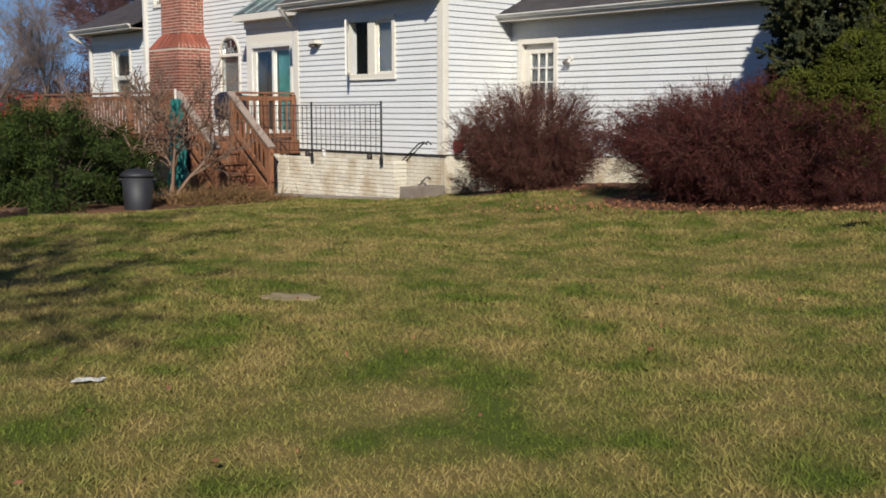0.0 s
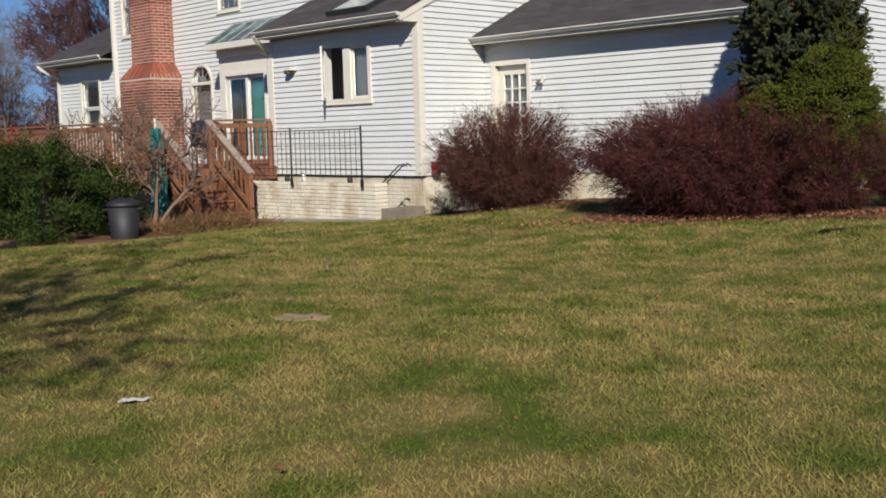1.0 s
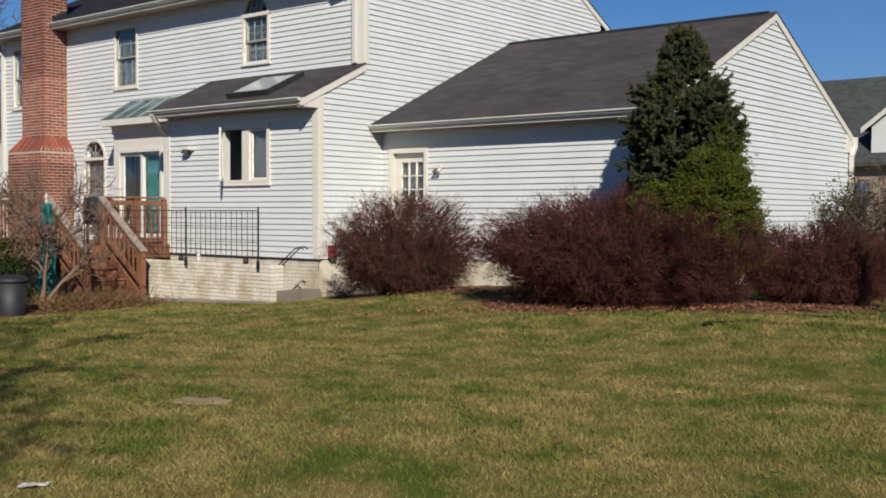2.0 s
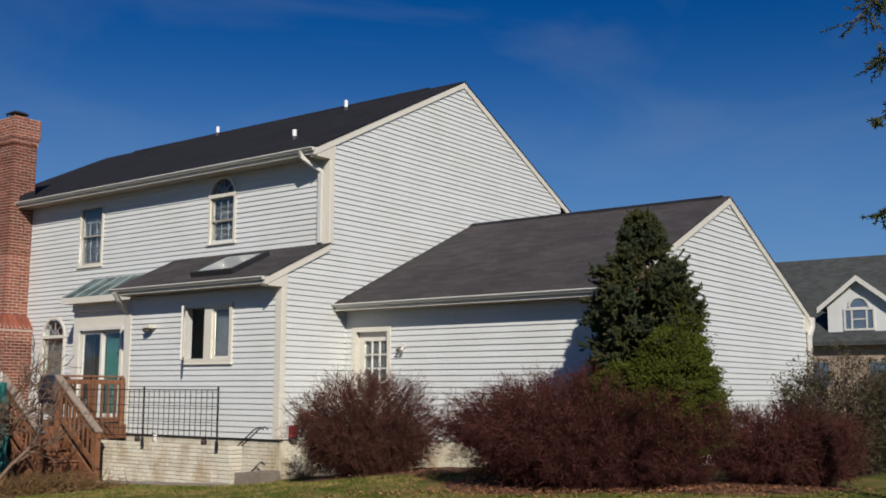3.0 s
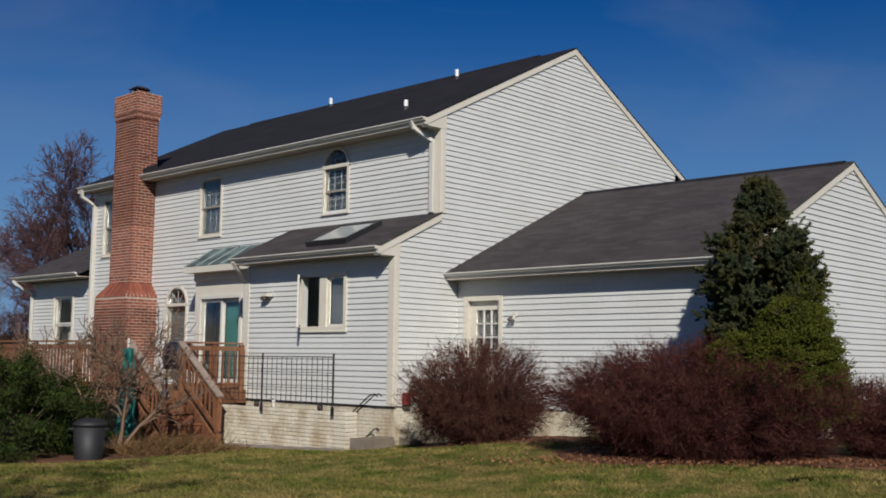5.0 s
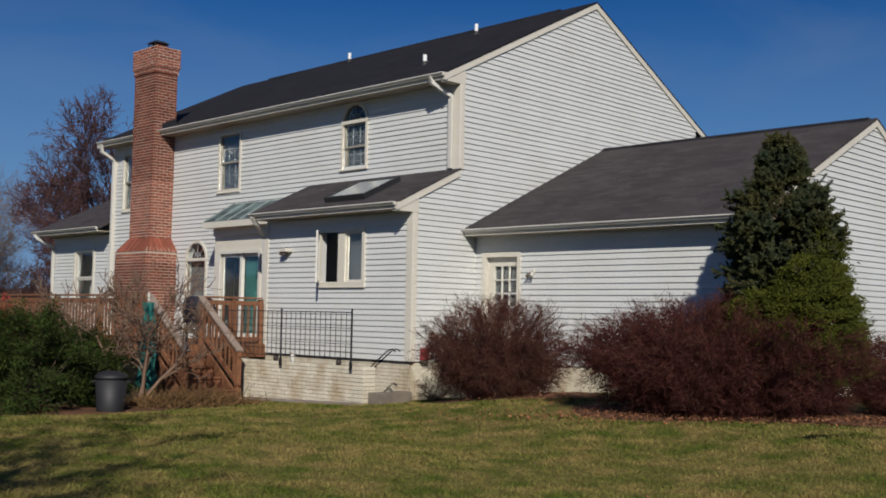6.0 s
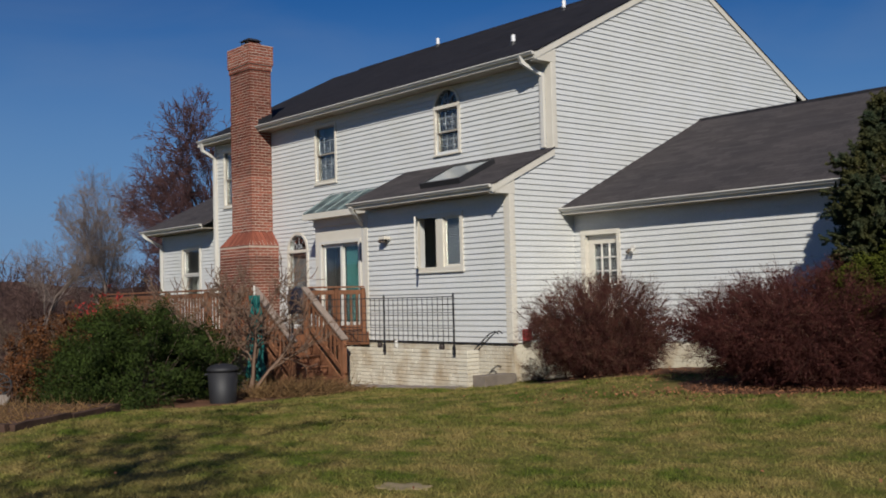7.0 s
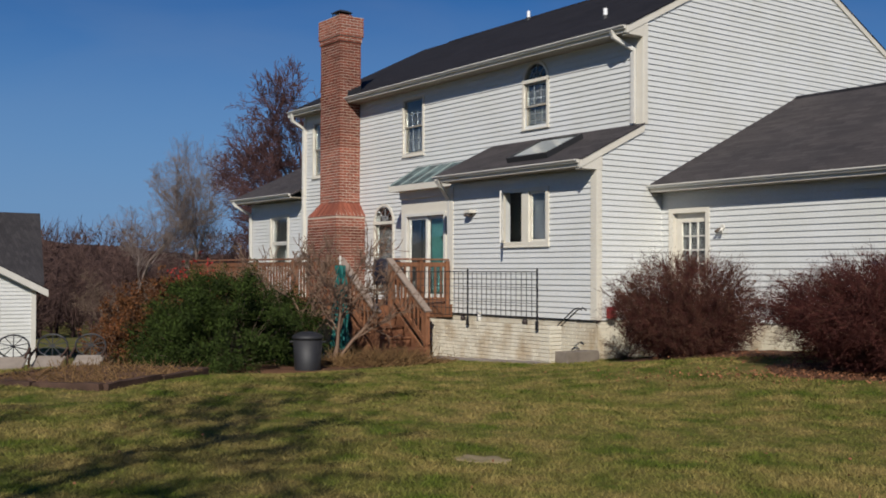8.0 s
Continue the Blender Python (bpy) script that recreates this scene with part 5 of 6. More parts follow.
part("body", bevelled(car_slab(bmesh.new(), [(0.02, 0.35), (4.6, 0.32), (4.72, 0.6), (4.6, 0.92), (3.5, 1.05), (0.05, 1.08), (-0.02, 0.7)], VY, VY + 1.85, 0.06), 0.05), M_CARPAINT, car)
part("cabin", bevelled(car_slab(bmesh.new(), [(0.06, 1.06), (3.5, 1.04), (2.75, 1.66), (2.5, 1.74), (0.5, 1.76), (0.2, 1.66)], VY + 0.07, VY + 1.78, 0.17), 0.05), M_CARPAINT, car)
for x0, x1 in ((0.42, 1.3), (1.38, 2.2), (2.28, 2.85)):
    bm = bmesh.new()
    hexa(bm, [(VX + x0, VY + 0.10, VG + 1.15), (VX + x0, VY + 0.13, VG + 1.15), (VX + x1, VY + 0.13, VG + 1.15), (VX + x1, VY + 0.10, VG + 1.15), (VX + x0, VY + 0.205, VG + 1.60), (VX + x0, VY + 0.24, VG + 1.60), (VX + min(x1, 2.6), VY + 0.24, VG + 1.60), (VX + min(x1, 2.6), VY + 0.205, VG + 1.60)])
    part("side_window", tidy(bm), M_CARGLASS, car)
for x in (0.85, 3.75):
    for y in (VY - 0.01, VY + 1.64):
        bm = bmesh.new()
        tube(bm, [(VX + x, y, VG + 0.34), (VX + x, y + 0.22, VG + 0.34)], 0.34, sides=24)
        wheel = part("wheel", tidy(bm), M_TYRE, car, "black tyre")
        bm = bmesh.new()
        tube(bm, [(VX + x, y - 0.008, VG + 0.34), (VX + x, y + 0.228, VG + 0.34)], 0.2, sides=18)
        part("rim", tidy(bm), M_WHITE, wheel, "dull metal rim")
for y in (VY + 0.05, VY + 1.66):
    bm = bmesh.new()
    box(bm, VX - 0.035, y, VG + 0.78, VX + 0.12, y + 0.14, VG + 1.02)
    part("tail_lamp", bevelled(bm, 0.02), M_TAIL, car, "red tail lamp")

# ---------- growing things ----------
rng = np.random.default_rng(7)


def mesh_np(name, V, F, mats, index=None):
    V, F = np.asarray(V, np.float32), np.asarray(F, np.int32)
    n, k = F.shape
    me = bpy.data.meshes.new(name)
    me.vertices.add(len(V))
    me.vertices.foreach_set("co", V.reshape(-1))
    me.loops.add(n * k)
    me.loops.foreach_set("vertex_index", F.reshape(-1))
    me.polygons.add(n)
    me.polygons.foreach_set("loop_start", np.arange(0, n * k, k, dtype=np.int32))
    for m in mats:
        me.materials.append(m)
    if index is not None:
        me.polygons.foreach_set("material_index", np.asarray(index, np.int32))
    me.update(calc_edges=True)
    return me


def unit(v):
    return v / np.maximum(1e-9, np.linalg.norm(v, axis=-1, keepdims=True))


def sticks(A, B, ra, rb):
    """Three-sided tapered sticks from A to B."""
    A, B = np.asarray(A, float), np.asarray(B, float)
    N = len(A)
    ra, rb = np.broadcast_to(ra, N), np.broadcast_to(rb, N)
    d = unit(B - A)
    ref = np.where(np.abs(d[:, 2:3]) < 0.9, np.array([[0, 0, 1.0]]), np.array([[1.0, 0, 0]]))
    s = unit(np.cross(d, ref))
    u = np.cross(s, d)
    V = np.empty((N, 6, 3))
    for k in range(3):
        a = k * math.tau / 3
        o = s * math.cos(a) + u * math.sin(a)
        V[:, k], V[:, k + 3] = A + o * ra[:, None], B + o * rb[:, None]
    base = np.arange(N)[:, None] * 6
    F = np.concatenate([base + np.array([[k, (k + 1) % 3, (k + 1) % 3 + 3, k + 3]]) for k in range(3)])
    return V.reshape(-1, 3), F


def leaves(Pc, size, normal=None, aspect=0.5):
    """Small four-cornered leaves folded along the middle, at points Pc."""
    N = len(Pc)
    size = np.broadcast_to(size, N)[:, None]
    n = unit(rng.normal(size=(N, 3)) + (0 if normal is None else normal))
    t = unit(np.cross(n, rng.normal(size=(N, 3))))
    b = np.cross(n, t)
    V = np.stack([Pc - t * size, Pc + b * size * aspect + n * size * 0.15, Pc + t * size, Pc - b * size * aspect + n * size * 0.15], 1)
    return V.reshape(-1, 3), np.arange(N)[:, None] * 4 + np.array([[0, 1, 2, 3]])


def joined(*parts):
    V, F, o = [], [], 0
    for v, f in parts:
        V.append(v)
        F.append(f + o)
        o += len(v)
    return np.concatenate(V), np.concatenate(F)


M_BARB = material("barberry_twig", (0.080, 0.025, 0.020), 0.85, (0.042, 0.015, 0.013), 3, 0.6, 30, 0.0, island=0.5, gloss=0.15)
M_BARB_PALE = material("dry_twig", (0.14, 0.075, 0.048), 0.9, (0.08, 0.045, 0.03), 3, 0.6, 30, 0.0, island=0.4, gloss=0.15)
M_GREYTWIG = material("grey_twig", (0.15, 0.105, 0.078), 0.9, (0.08, 0.055, 0.042), 3, 0.6, 30, 0.0, island=0.4, gloss=0.15)
M_TRUNKLET = material("smooth_tan_bark", (0.20, 0.125, 0.082), 0.9, (0.10, 0.065, 0.045), 5, 0.6, 40, 0.2)
M_BARK = material("bark", (0.17, 0.12, 0.09), 0.95, (0.09, 0.065, 0.05), 6, 0.6, 40, 0.4)
M_LEAF = material("hedge_leaf", (0.031, 0.048, 0.008), 0.8, (0.010, 0.017, 0.003), 2.5, 0.7, 20, 0.0, island=0.6, gloss=0.15)
M_SPRUCE = material("spruce_needles", (0.034, 0.050, 0.028), 0.8, (0.088, 0.076, 0.020), 2.5, 0.75, 30, 0.0, island=0.5, gloss=0.15)
M_GOLD = material("yellow_green_needles", (0.076, 0.086, 0.010), 0.85, (0.040, 0.052, 0.008), 3, 0.6, 30, 0.0, island=0.28, gloss=0.15)
M_RUST = material("rusty_foliage", (0.125, 0.046, 0.017), 0.8, (0.065, 0.036, 0.014), 2, 0.7, 20, 0.0, island=0.5, gloss=0.15)
M_WOODS = material("winter_woods", (0.098, 0.060, 0.052), 1.0, (0.062, 0.038, 0.034), 0.12, 0.7, 2, 0.0, island=0.35, gloss=0.15)
M_PALEWOODS = material("pale_bare_tree", (0.20, 0.155, 0.135), 1.0, None, 0.5, 0.4, 5, 0.0, island=0.3, gloss=0.15)
M_REDTREE = material("reddish_bare_tree", (0.105, 0.056, 0.055), 1.0, None, 0.5, 0.4, 5, 0.0, island=0.3, gloss=0.15)
M_DEADGRASS = material("dead_ornamental_grass", (0.19, 0.115, 0.05), 0.9, (0.11, 0.06, 0.03), 3, 0.6, 30, 0.0, island=0.5, gloss=0.15)


def bush(c, radii, turn, stems, subs, label, mat=None, pale=0.16, thick=1.0, name="barberry_bush", category="shrub", leaf=None, leaf_n=0, leaf_size=0.02):
    """A twiggy shrub: arching stems from the crown of the root, with side twigs and fine twigs."""
    mat = mat or M_BARB
    a, b, h = radii
    cz = gz(c[0], c[1])
    th, cph = rng.uniform(0, math.tau, stems), rng.uniform(-0.78, 1.0, stems)
    sph = np.sqrt(1 - cph ** 2)
    shell = np.stack([sph * np.cos(th) * a, sph * np.sin(th) * b, cph * 0.56 * h], 1)
    reach = rng.uniform(0.60, 0.92, stems)[:, None] ** 0.7 * (1 + 0.05 * np.sin(3 * th + c[0]) + 0.04 * np.sin(5 * cph + 2 * th))[:, None]
    base = np.stack([rng.normal(0, 0.17 * a, stems), rng.normal(0, 0.17 * b, stems), np.zeros(stems)], 1)
    tip = shell * reach + np.array([0, 0, 0.47 * h])
    tip[:, 2] = np.maximum(tip[:, 2], 0.05)
    mid = base * 0.45 + tip * 0.55 + np.stack([np.zeros(stems), np.zeros(stems), 0.10 * h * sph], 1) + rng.normal(0, 0.05, (stems, 3))
    mid[:, 2] = np.maximum(mid[:, 2], 0.12)
    ts = np.linspace(0, 1, 6)
    curve = np.stack([(1 - t) ** 2 * base + 2 * t * (1 - t) * mid + t * t * tip for t in ts], 1)
    curve[:, 1:] += rng.normal(0, 0.018, curve[:, 1:].shape)
    segs = [sticks(curve[:, k], curve[:, k + 1], (0.010 - 0.0014 * k) * thick, (0.0086 - 0.0014 * k) * thick) for k in range(5)]
    # side twigs
    who = rng.integers(0, stems, stems * subs)
    t = rng.uniform(0.16, 1.0, len(who)) ** 0.8
    k = np.minimum(4, (t * 5).astype(int))
    f = (t * 5 - k)[:, None]
    p = curve[who, k] * (1 - f) + curve[who, k + 1] * f
    out = unit((p - np.array([0, 0, 0.3 * h])) * np.array([1 / a, 1 / b, 1.2 / h])) + rng.normal(0, 0.6, p.shape)
    ln = rng.uniform(0.07, 0.20, len(who))[:, None] * (0.6 + 0.25 * a)
    q = p + unit(out) * ln
    q[:, 2] = np.maximum(q[:, 2], 0.03)
    m = (p + q) / 2 + rng.normal(0, 0.02, p.shape)
    segs += [sticks(p, m, 0.0046 * thick, 0.004 * thick), sticks(m, q, 0.004 * thick, 0.0026 * thick)]
    w2 = rng.integers(0, len(who), len(who) * 2)
    s0 = m[w2] * 0.5 + q[w2] * 0.5
    s1 = s0 + unit(unit(out[w2]) + rng.normal(0, 0.8, s0.shape)) * rng.uniform(0.05, 0.15, len(w2))[:, None]
    s1[:, 2] = np.maximum(s1[:, 2], 0.03)
    segs += [sticks(s0, s1, 0.0034 * thick, 0.002 * thick)]
    V, F = joined(*segs)
    # faces come in three blocks for each batch of sticks
    index = np.concatenate([np.tile((rng.random(len(f_) // 3) < pale).astype(int), 3) for _, f_ in segs])
    turn_m = np.array([[math.cos(turn), -math.sin(turn), 0], [math.sin(turn), math.cos(turn), 0], [0, 0, 1]])
    ob = thing(name, label, category, at=(c[0], c[1], cz))
    tw = new("twig_crown", mesh_np("twig_crown", V @ turn_m.T, F, [mat, M_BARB_PALE if mat is M_BARB else M_BARK], index))
    tw.parent = ob
    tagged(tw, kind="stuff")
    if leaf_n:
        pick = rng.integers(0, len(q), leaf_n)
        pos = q[pick] + rng.normal(0, 0.035, (leaf_n, 3))
        pos[:, 2] = np.maximum(pos[:, 2], 0.03)
        lv = new("leaf_crown", mesh_np("leaf_crown", *(lambda v, f_: (v @ turn_m.T, f_))(*leaves(pos, rng.uniform(0.6, 1.2, leaf_n) * leaf_size)), [leaf or mat]))
        lv.parent = ob
        tagged(lv, kind="stuff")
    return ob


bush((2.25, -0.25), (1.36, 1.22, 1.66), 0.4, 620, 27, "round leafless barberry bush with dark purple-red twigs", pale=0.34, leaf_n=16000, leaf_size=0.012, thick=0.62)
bush((6.35, -0.45), (2.25, 1.12, 1.50), 0.5, 1150, 30, "wide leafless barberry hedge with dark maroon twigs", pale=0.07, leaf_n=46000, leaf_size=0.013, thick=0.66)
bush((8.35, 1.30), (1.15, 0.9, 1.12), 0.3, 420, 26, "low leafless barberry bush with dark maroon twigs", pale=0.10, leaf_n=14000, leaf_size=0.013, thick=0.66)
M_DARKTWIG = material("dark_brown_twig", (0.080, 0.055, 0.044), 0.9, (0.045, 0.03, 0.026), 3, 0.6, 30, 0.0, island=0.4, gloss=0.15)
M_OLIVE = material("olive_leaf", (0.042, 0.048, 0.016), 0.7, (0.07, 0.042, 0.018), 3, 0.6, 20, 0.0, island=0.4, gloss=0.15)
bush((8.35, 3.9), (1.1, 1.05, 2.0), 0.0, 300, 18, "grey half-bare shrub with a few olive leaves", mat=M_DARKTWIG, name="grey_shrub", leaf=M_OLIVE, leaf_n=15000, leaf_size=0.026, thick=0.7)
bush((9.6, 5.2), (1.35, 1.3, 2.15), 0.0, 420, 24, "half-bare shrub with olive leaves", mat=M_DARKTWIG, name="grey_shrub", leaf=M_OLIVE, leaf_n=46000, leaf_size=0.034, thick=0.8)
bush((-7.0, -5.0), (1.9, 1.5, 1.85), 0.2, 260, 13, "rusty brown shrub with some red tips behind the hedge", mat=M_GREYTWIG, name="rusty_shrub", leaf=M_RUST, leaf_n=60000, leaf_size=0.032)
bush((-9.6, -4.9), (1.3, 1.2, 1.3), 0.2, 200, 12, "low rusty brown shrub on the slope", mat=M_GREYTWIG, name="rusty_shrub", leaf=M_RUST, leaf_n=16000, leaf_size=0.032)
M_REDLEAF = material("red_leaf", (0.30, 0.03, 0.025), 0.7, (0.16, 0.03, 0.02), 3, 0.5, 20, 0.0, island=0.4, gloss=0.15)
bush((-8.6, -3.8), (1.2, 0.6, 2.5), 0.2, 60, 9, "thin shrub with bright red leaf tips", mat=M_GREYTWIG, name="red_tipped_shrub", leaf=M_REDLEAF, leaf_n=4200, leaf_size=0.045)
bush((0.72, -0.10), (0.34, 0.3, 0.42), 0.2, 34, 5, "small pale dry plant by the foundation", mat=M_TRUNKLET, name="dry_plant", leaf=M_DEADGRASS, leaf_n=260, leaf_size=0.016, thick=0.6)


def hedge(c, radii, turn, n, label):
    """Broad-leaved evergreen: leaves in clumps over and inside a lumpy dome, on a frame of branches."""
    a, b, h = radii
    g = gz(*c)
    ob = thing("evergreen_shrub", label, "shrub", at=(c[0], c[1], g))
    m = 210
    th, cosp = rng.uniform(0, math.tau, m), rng.uniform(-0.02, 1.0, m)
    sinp = np.sqrt(1 - cosp ** 2)
    lump = 1 + 0.10 * np.sin(3 * th + 1) + 0.07 * np.sin(5 * th) + rng.normal(0, 0.06, m)
    cl = np.stack([sinp * np.cos(th) * a, sinp * np.sin(th) * b, np.abs(cosp) * h * 0.9 + 0.08], 1) * lump[:, None] * rng.uniform(0.62, 1.03, m)[:, None]
    who = rng.integers(0, m, n)
    spray = unit(cl * np.array([1, 1, 0.5]) + rng.normal(0, 0.35, (m, 3)) + np.array([0, 0, -0.05]))
    along = rng.uniform(-0.16, 0.30, n)[:, None]
    pos = cl[who] + spray[who] * along + rng.normal(0, 0.075, (n, 3)) * (1.15 - along)
    pos[:, 2] = np.maximum(pos[:, 2], 0.03)
    R2 = np.array([[math.cos(turn), -math.sin(turn), 0], [math.sin(turn), math.cos(turn), 0], [0, 0, 1]])
    out = unit(cl[who] + np.array([0, 0, 0.5]))
    V, F = leaves(pos, rng.uniform(0.022, 0.044, n), out * 0.8, 0.24)
    lv = new("leaf_crown", mesh_np("leaf_crown", V @ R2.T, F, [M_LEAF]))
    lv.parent = ob
    tagged(lv, kind="stuff")
    V, F = sticks(np.repeat(np.array([[0, 0, 0.0]]), m, 0) + rng.normal(0, 0.12, (m, 3)) * np.array([1, 1, 0]), cl * 0.97, 0.012, 0.004)
    br = new("branch_frame", mesh_np("branch_frame", V @ R2.T, F, [M_BARK]))
    br.parent = ob
    tagged(br, kind="stuff")


hedge((-3.35, -5.35), (1.75, 1.35, 1.72), -0.45, 62000, "dense dark green broad-leaved evergreen shrub")
hedge((-3.45, -4.35), (0.75, 0.75, 1.3), -0.3, 16000, "dark green evergreen shrub behind the bare tree")
hedge((-5.5, -5.3), (1.2, 1.0, 1.25), -0.3, 24000, "dark green evergreen shrub on the slope")


def conifer(c):
    g = gz(*c)
    ob = thing("spruce", "conical spruce, blue-green above and yellow-green below", "tree", at=(c[0], c[1], g))
    bm = bmesh.new()
    tube(bm, [(0, 0, -0.05), (0, 0, 1.5), (0.02, 0, 3.6)], 0.10, 0.015, 8)
    part("trunk", tidy(bm), M_BARK, ob)
    top = 3.74
    side = 0.757
    # upper boughs in whorls, each with upturned side shoots set with needles
    A, B, C2, D2 = [], [], [], []
    nb = 430
    z = 1.45 + (top - 1.5) * rng.random(nb) ** 0.9
    th = rng.uniform(0, math.tau, nb)
    L = np.interp(z, [1.4, 1.9, 2.35, 2.8, 2.95, 3.2, 3.45, 3.74], [0.60, 0.70, 0.76, 0.72, 0.52, 0.30, 0.24, 0.04]) * rng.uniform(0.78, 1.16, nb)
    L *= np.where((z > 2.95) & (z < 3.2), 0.85, 1.0)
    for i in range(nb):
        d = np.array([math.cos(th[i]), math.sin(th[i]), rng.uniform(-0.05, 0.45)])
        d /= np.linalg.norm(d)
        p0 = np.array([0, 0, z[i] - 0.25 * L[i]])
        C2.append(p0)
        D2.append(p0 + d * L[i])
        ns = int(5 + 15 * L[i])
        s_ = rng.uniform(0.35, 1.0, ns)
        root = p0 + d * (s_ * L[i])[:, None]
        sd = unit(d * 0.9 + rng.normal(0, 0.5, (ns, 3)) + np.array([0, 0, 0.35]))
        sl = rng.uniform(0.09, 0.20, ns) * (1.15 - 0.4 * s_)
        end = root + sd * sl[:, None]
        C2 += list(root)
        D2 += list(end)
        k = 62
        w = np.repeat(np.arange(ns), k)
        f = rng.random(len(w))[:, None]
        q = root[w] * (1 - f) + end[w] * f
        nd = unit(sd[w] * 0.8 + rng.normal(0, 0.6, q.shape))
        A.append(q)
        B.append(q + nd * rng.uniform(0.022, 0.042, len(w))[:, None])
    V, F = sticks(np.concatenate(A), np.concatenate(B), 0.0075, 0.003)
    o = new("upper_crown", mesh_np("upper_crown", V, F, [M_SPRUCE]))
    o.parent = ob
    tagged(o, "spiky blue-green needles", kind="stuff")
    V, F = sticks(np.array(C2), np.array(D2), 0.007, 0.003)
    o = new("bough_frame", mesh_np("bough_frame", V, F, [M_BARK]))
    o.parent = ob
    tagged(o, kind="stuff")
    # lower growth: dense overlapping sprays on a widening cone
    m = 640
    th = rng.uniform(0, math.tau, m)
    edge_h = 1.96 + 0.58 * np.cos(th - side)
    z = 0.50 + rng.random(m) * (edge_h - 0.50)
    r = np.interp(z, [0.1, 0.5, 1.0, 1.6, 2.1, 2.7], [1.10, 1.10, 1.02, 0.84, 0.70, 0.50]) * rng.uniform(0.86, 1.02, m)
    r *= 0.90 + 0.10 * np.cos(th - side) - 0.10 * np.clip(np.cos(th + 0.813), 0, 1) * (z < 1.3)
    cl = np.stack([np.cos(th) * r, np.sin(th) * r, z], 1)
    spray = unit(cl * np.array([1, 1, 0]) + rng.normal(0, 0.35, (m, 3)) + np.array([0, 0, 0.25]))
    n = 150000
    who = rng.integers(0, m, n)
    al = rng.uniform(-0.10, 0.10, n)[:, None]
    pos = cl[who] + spray[who] * al + rng.normal(0, 0.05, (n, 3)) * np.array([1.2, 1.2, 0.6])
    dd = unit(spray[who] + rng.normal(0, 0.5, (n, 3)))
    V, F = sticks(pos, pos + dd * rng.uniform(0.025, 0.055, n)[:, None], 0.009, 0.004)
    o = new("lower_crown", mesh_np("lower_crown", V, F, [M_GOLD]))
    o.parent = ob
    tagged(o, "dense yellow-green lower growth", kind="stuff")
    # thin upturned shoots standing out at one side
    k = 9
    s0 = np.stack([rng.uniform(0.25, 0.40, k), rng.uniform(0.22, 0.36, k), rng.uniform(2.45, 2.95, k)], 1)
    s1 = s0 + np.stack([rng.uniform(0.10, 0.26, k), rng.uniform(0.08, 0.22, k), rng.uniform(0.12, 0.34, k)], 1)
    w = np.repeat(np.arange(k), 90)
    f = rng.random(len(w))[:, None]
    q = s0[w] * (1 - f) + s1[w] * f
    V, F = joined(sticks(s0, s1, 0.008, 0.004), sticks(q, q + unit(unit(s1 - s0)[w] + rng.normal(0, 0.7, q.shape)) * 0.04, 0.006, 0.002))
    o = new("side_shoots", mesh_np("side_shoots", V, F, [M_SPRUCE]))
    o.parent = ob
    tagged(o, kind="stuff")


conifer((6.83, 0.28))


def branch_tree(height, spread, depth, seed, r0, lean=0.0, first=0.25, kids=4):
    """Segments of a bare tree as arrays A, B, ra, rb in its own place."""
    r = np.random.default_rng(seed)
    out = []

    def grow(p, d, ln, rad, lev):
        n = 4
        step = ln / n
        for i in range(n):
            d = unit(d + r.normal(0, 0.10 + 0.03 * lev, 3) + np.array([0, 0, 0.05]))
            q = p + d * step
            r1 = rad * (1 - 0.13)
            out.append((p, q, rad, r1))
            p, rad = q, r1
            if lev < depth and (i > 0 or lev > 0):
                for _ in range(kids if i == n - 1 else max(1, kids - 2)):
                    side = unit(np.cross(d, r.normal(size=3)))
                    dd = unit(d * r.uniform(0.5, 1.0) + side * spread * r.uniform(0.6, 1.2))
                    grow(p, dd, ln * r.uniform(0.45, 0.68), rad * r.uniform(0.45, 0.65), lev + 1)

    grow(np.zeros(3), unit(np.array([lean, 0, 1.0])), height * 0.48, r0, 0)
    A, B = np.array([o[0] for o in out]), np.array([o[1] for o in out])
    return A, B, np.array([o[2] for o in out]), np.array([o[3] for o in out])


def bare_tree(c, height, spread, depth, seed, r0, mat, label, thin=0.006, kids=4, lean=0.0, zoff=0.0):
    A, B, ra, rb = branch_tree(height, spread, depth, seed, r0, lean, kids=kids)
    g = gz(*c) + zoff
    ob = thing("bare_tree", label, "tree", at=(c[0], c[1], g - 0.05))
    big = ra > 0.35 * r0
    for nm, sel in (("trunk", big), ("crown", ~big)):
        V, F = sticks(A[sel], B[sel], np.maximum(ra[sel], thin), np.maximum(rb[sel], thin))
        o = new(nm, mesh_np(nm, V, F, [mat]))
        o.parent = ob
        if nm == "crown":
            tagged(o, "many fine bare twigs", kind="stuff")
    return ob


# big bare tree behind the camera's side, whose shade lies on the lawn
bare_tree((14.1, -19.2), 11.5, 0.75, 4, 5, 0.20, M_BARK, "tall bare tree standing on the lawn", kids=3, thin=0.019)
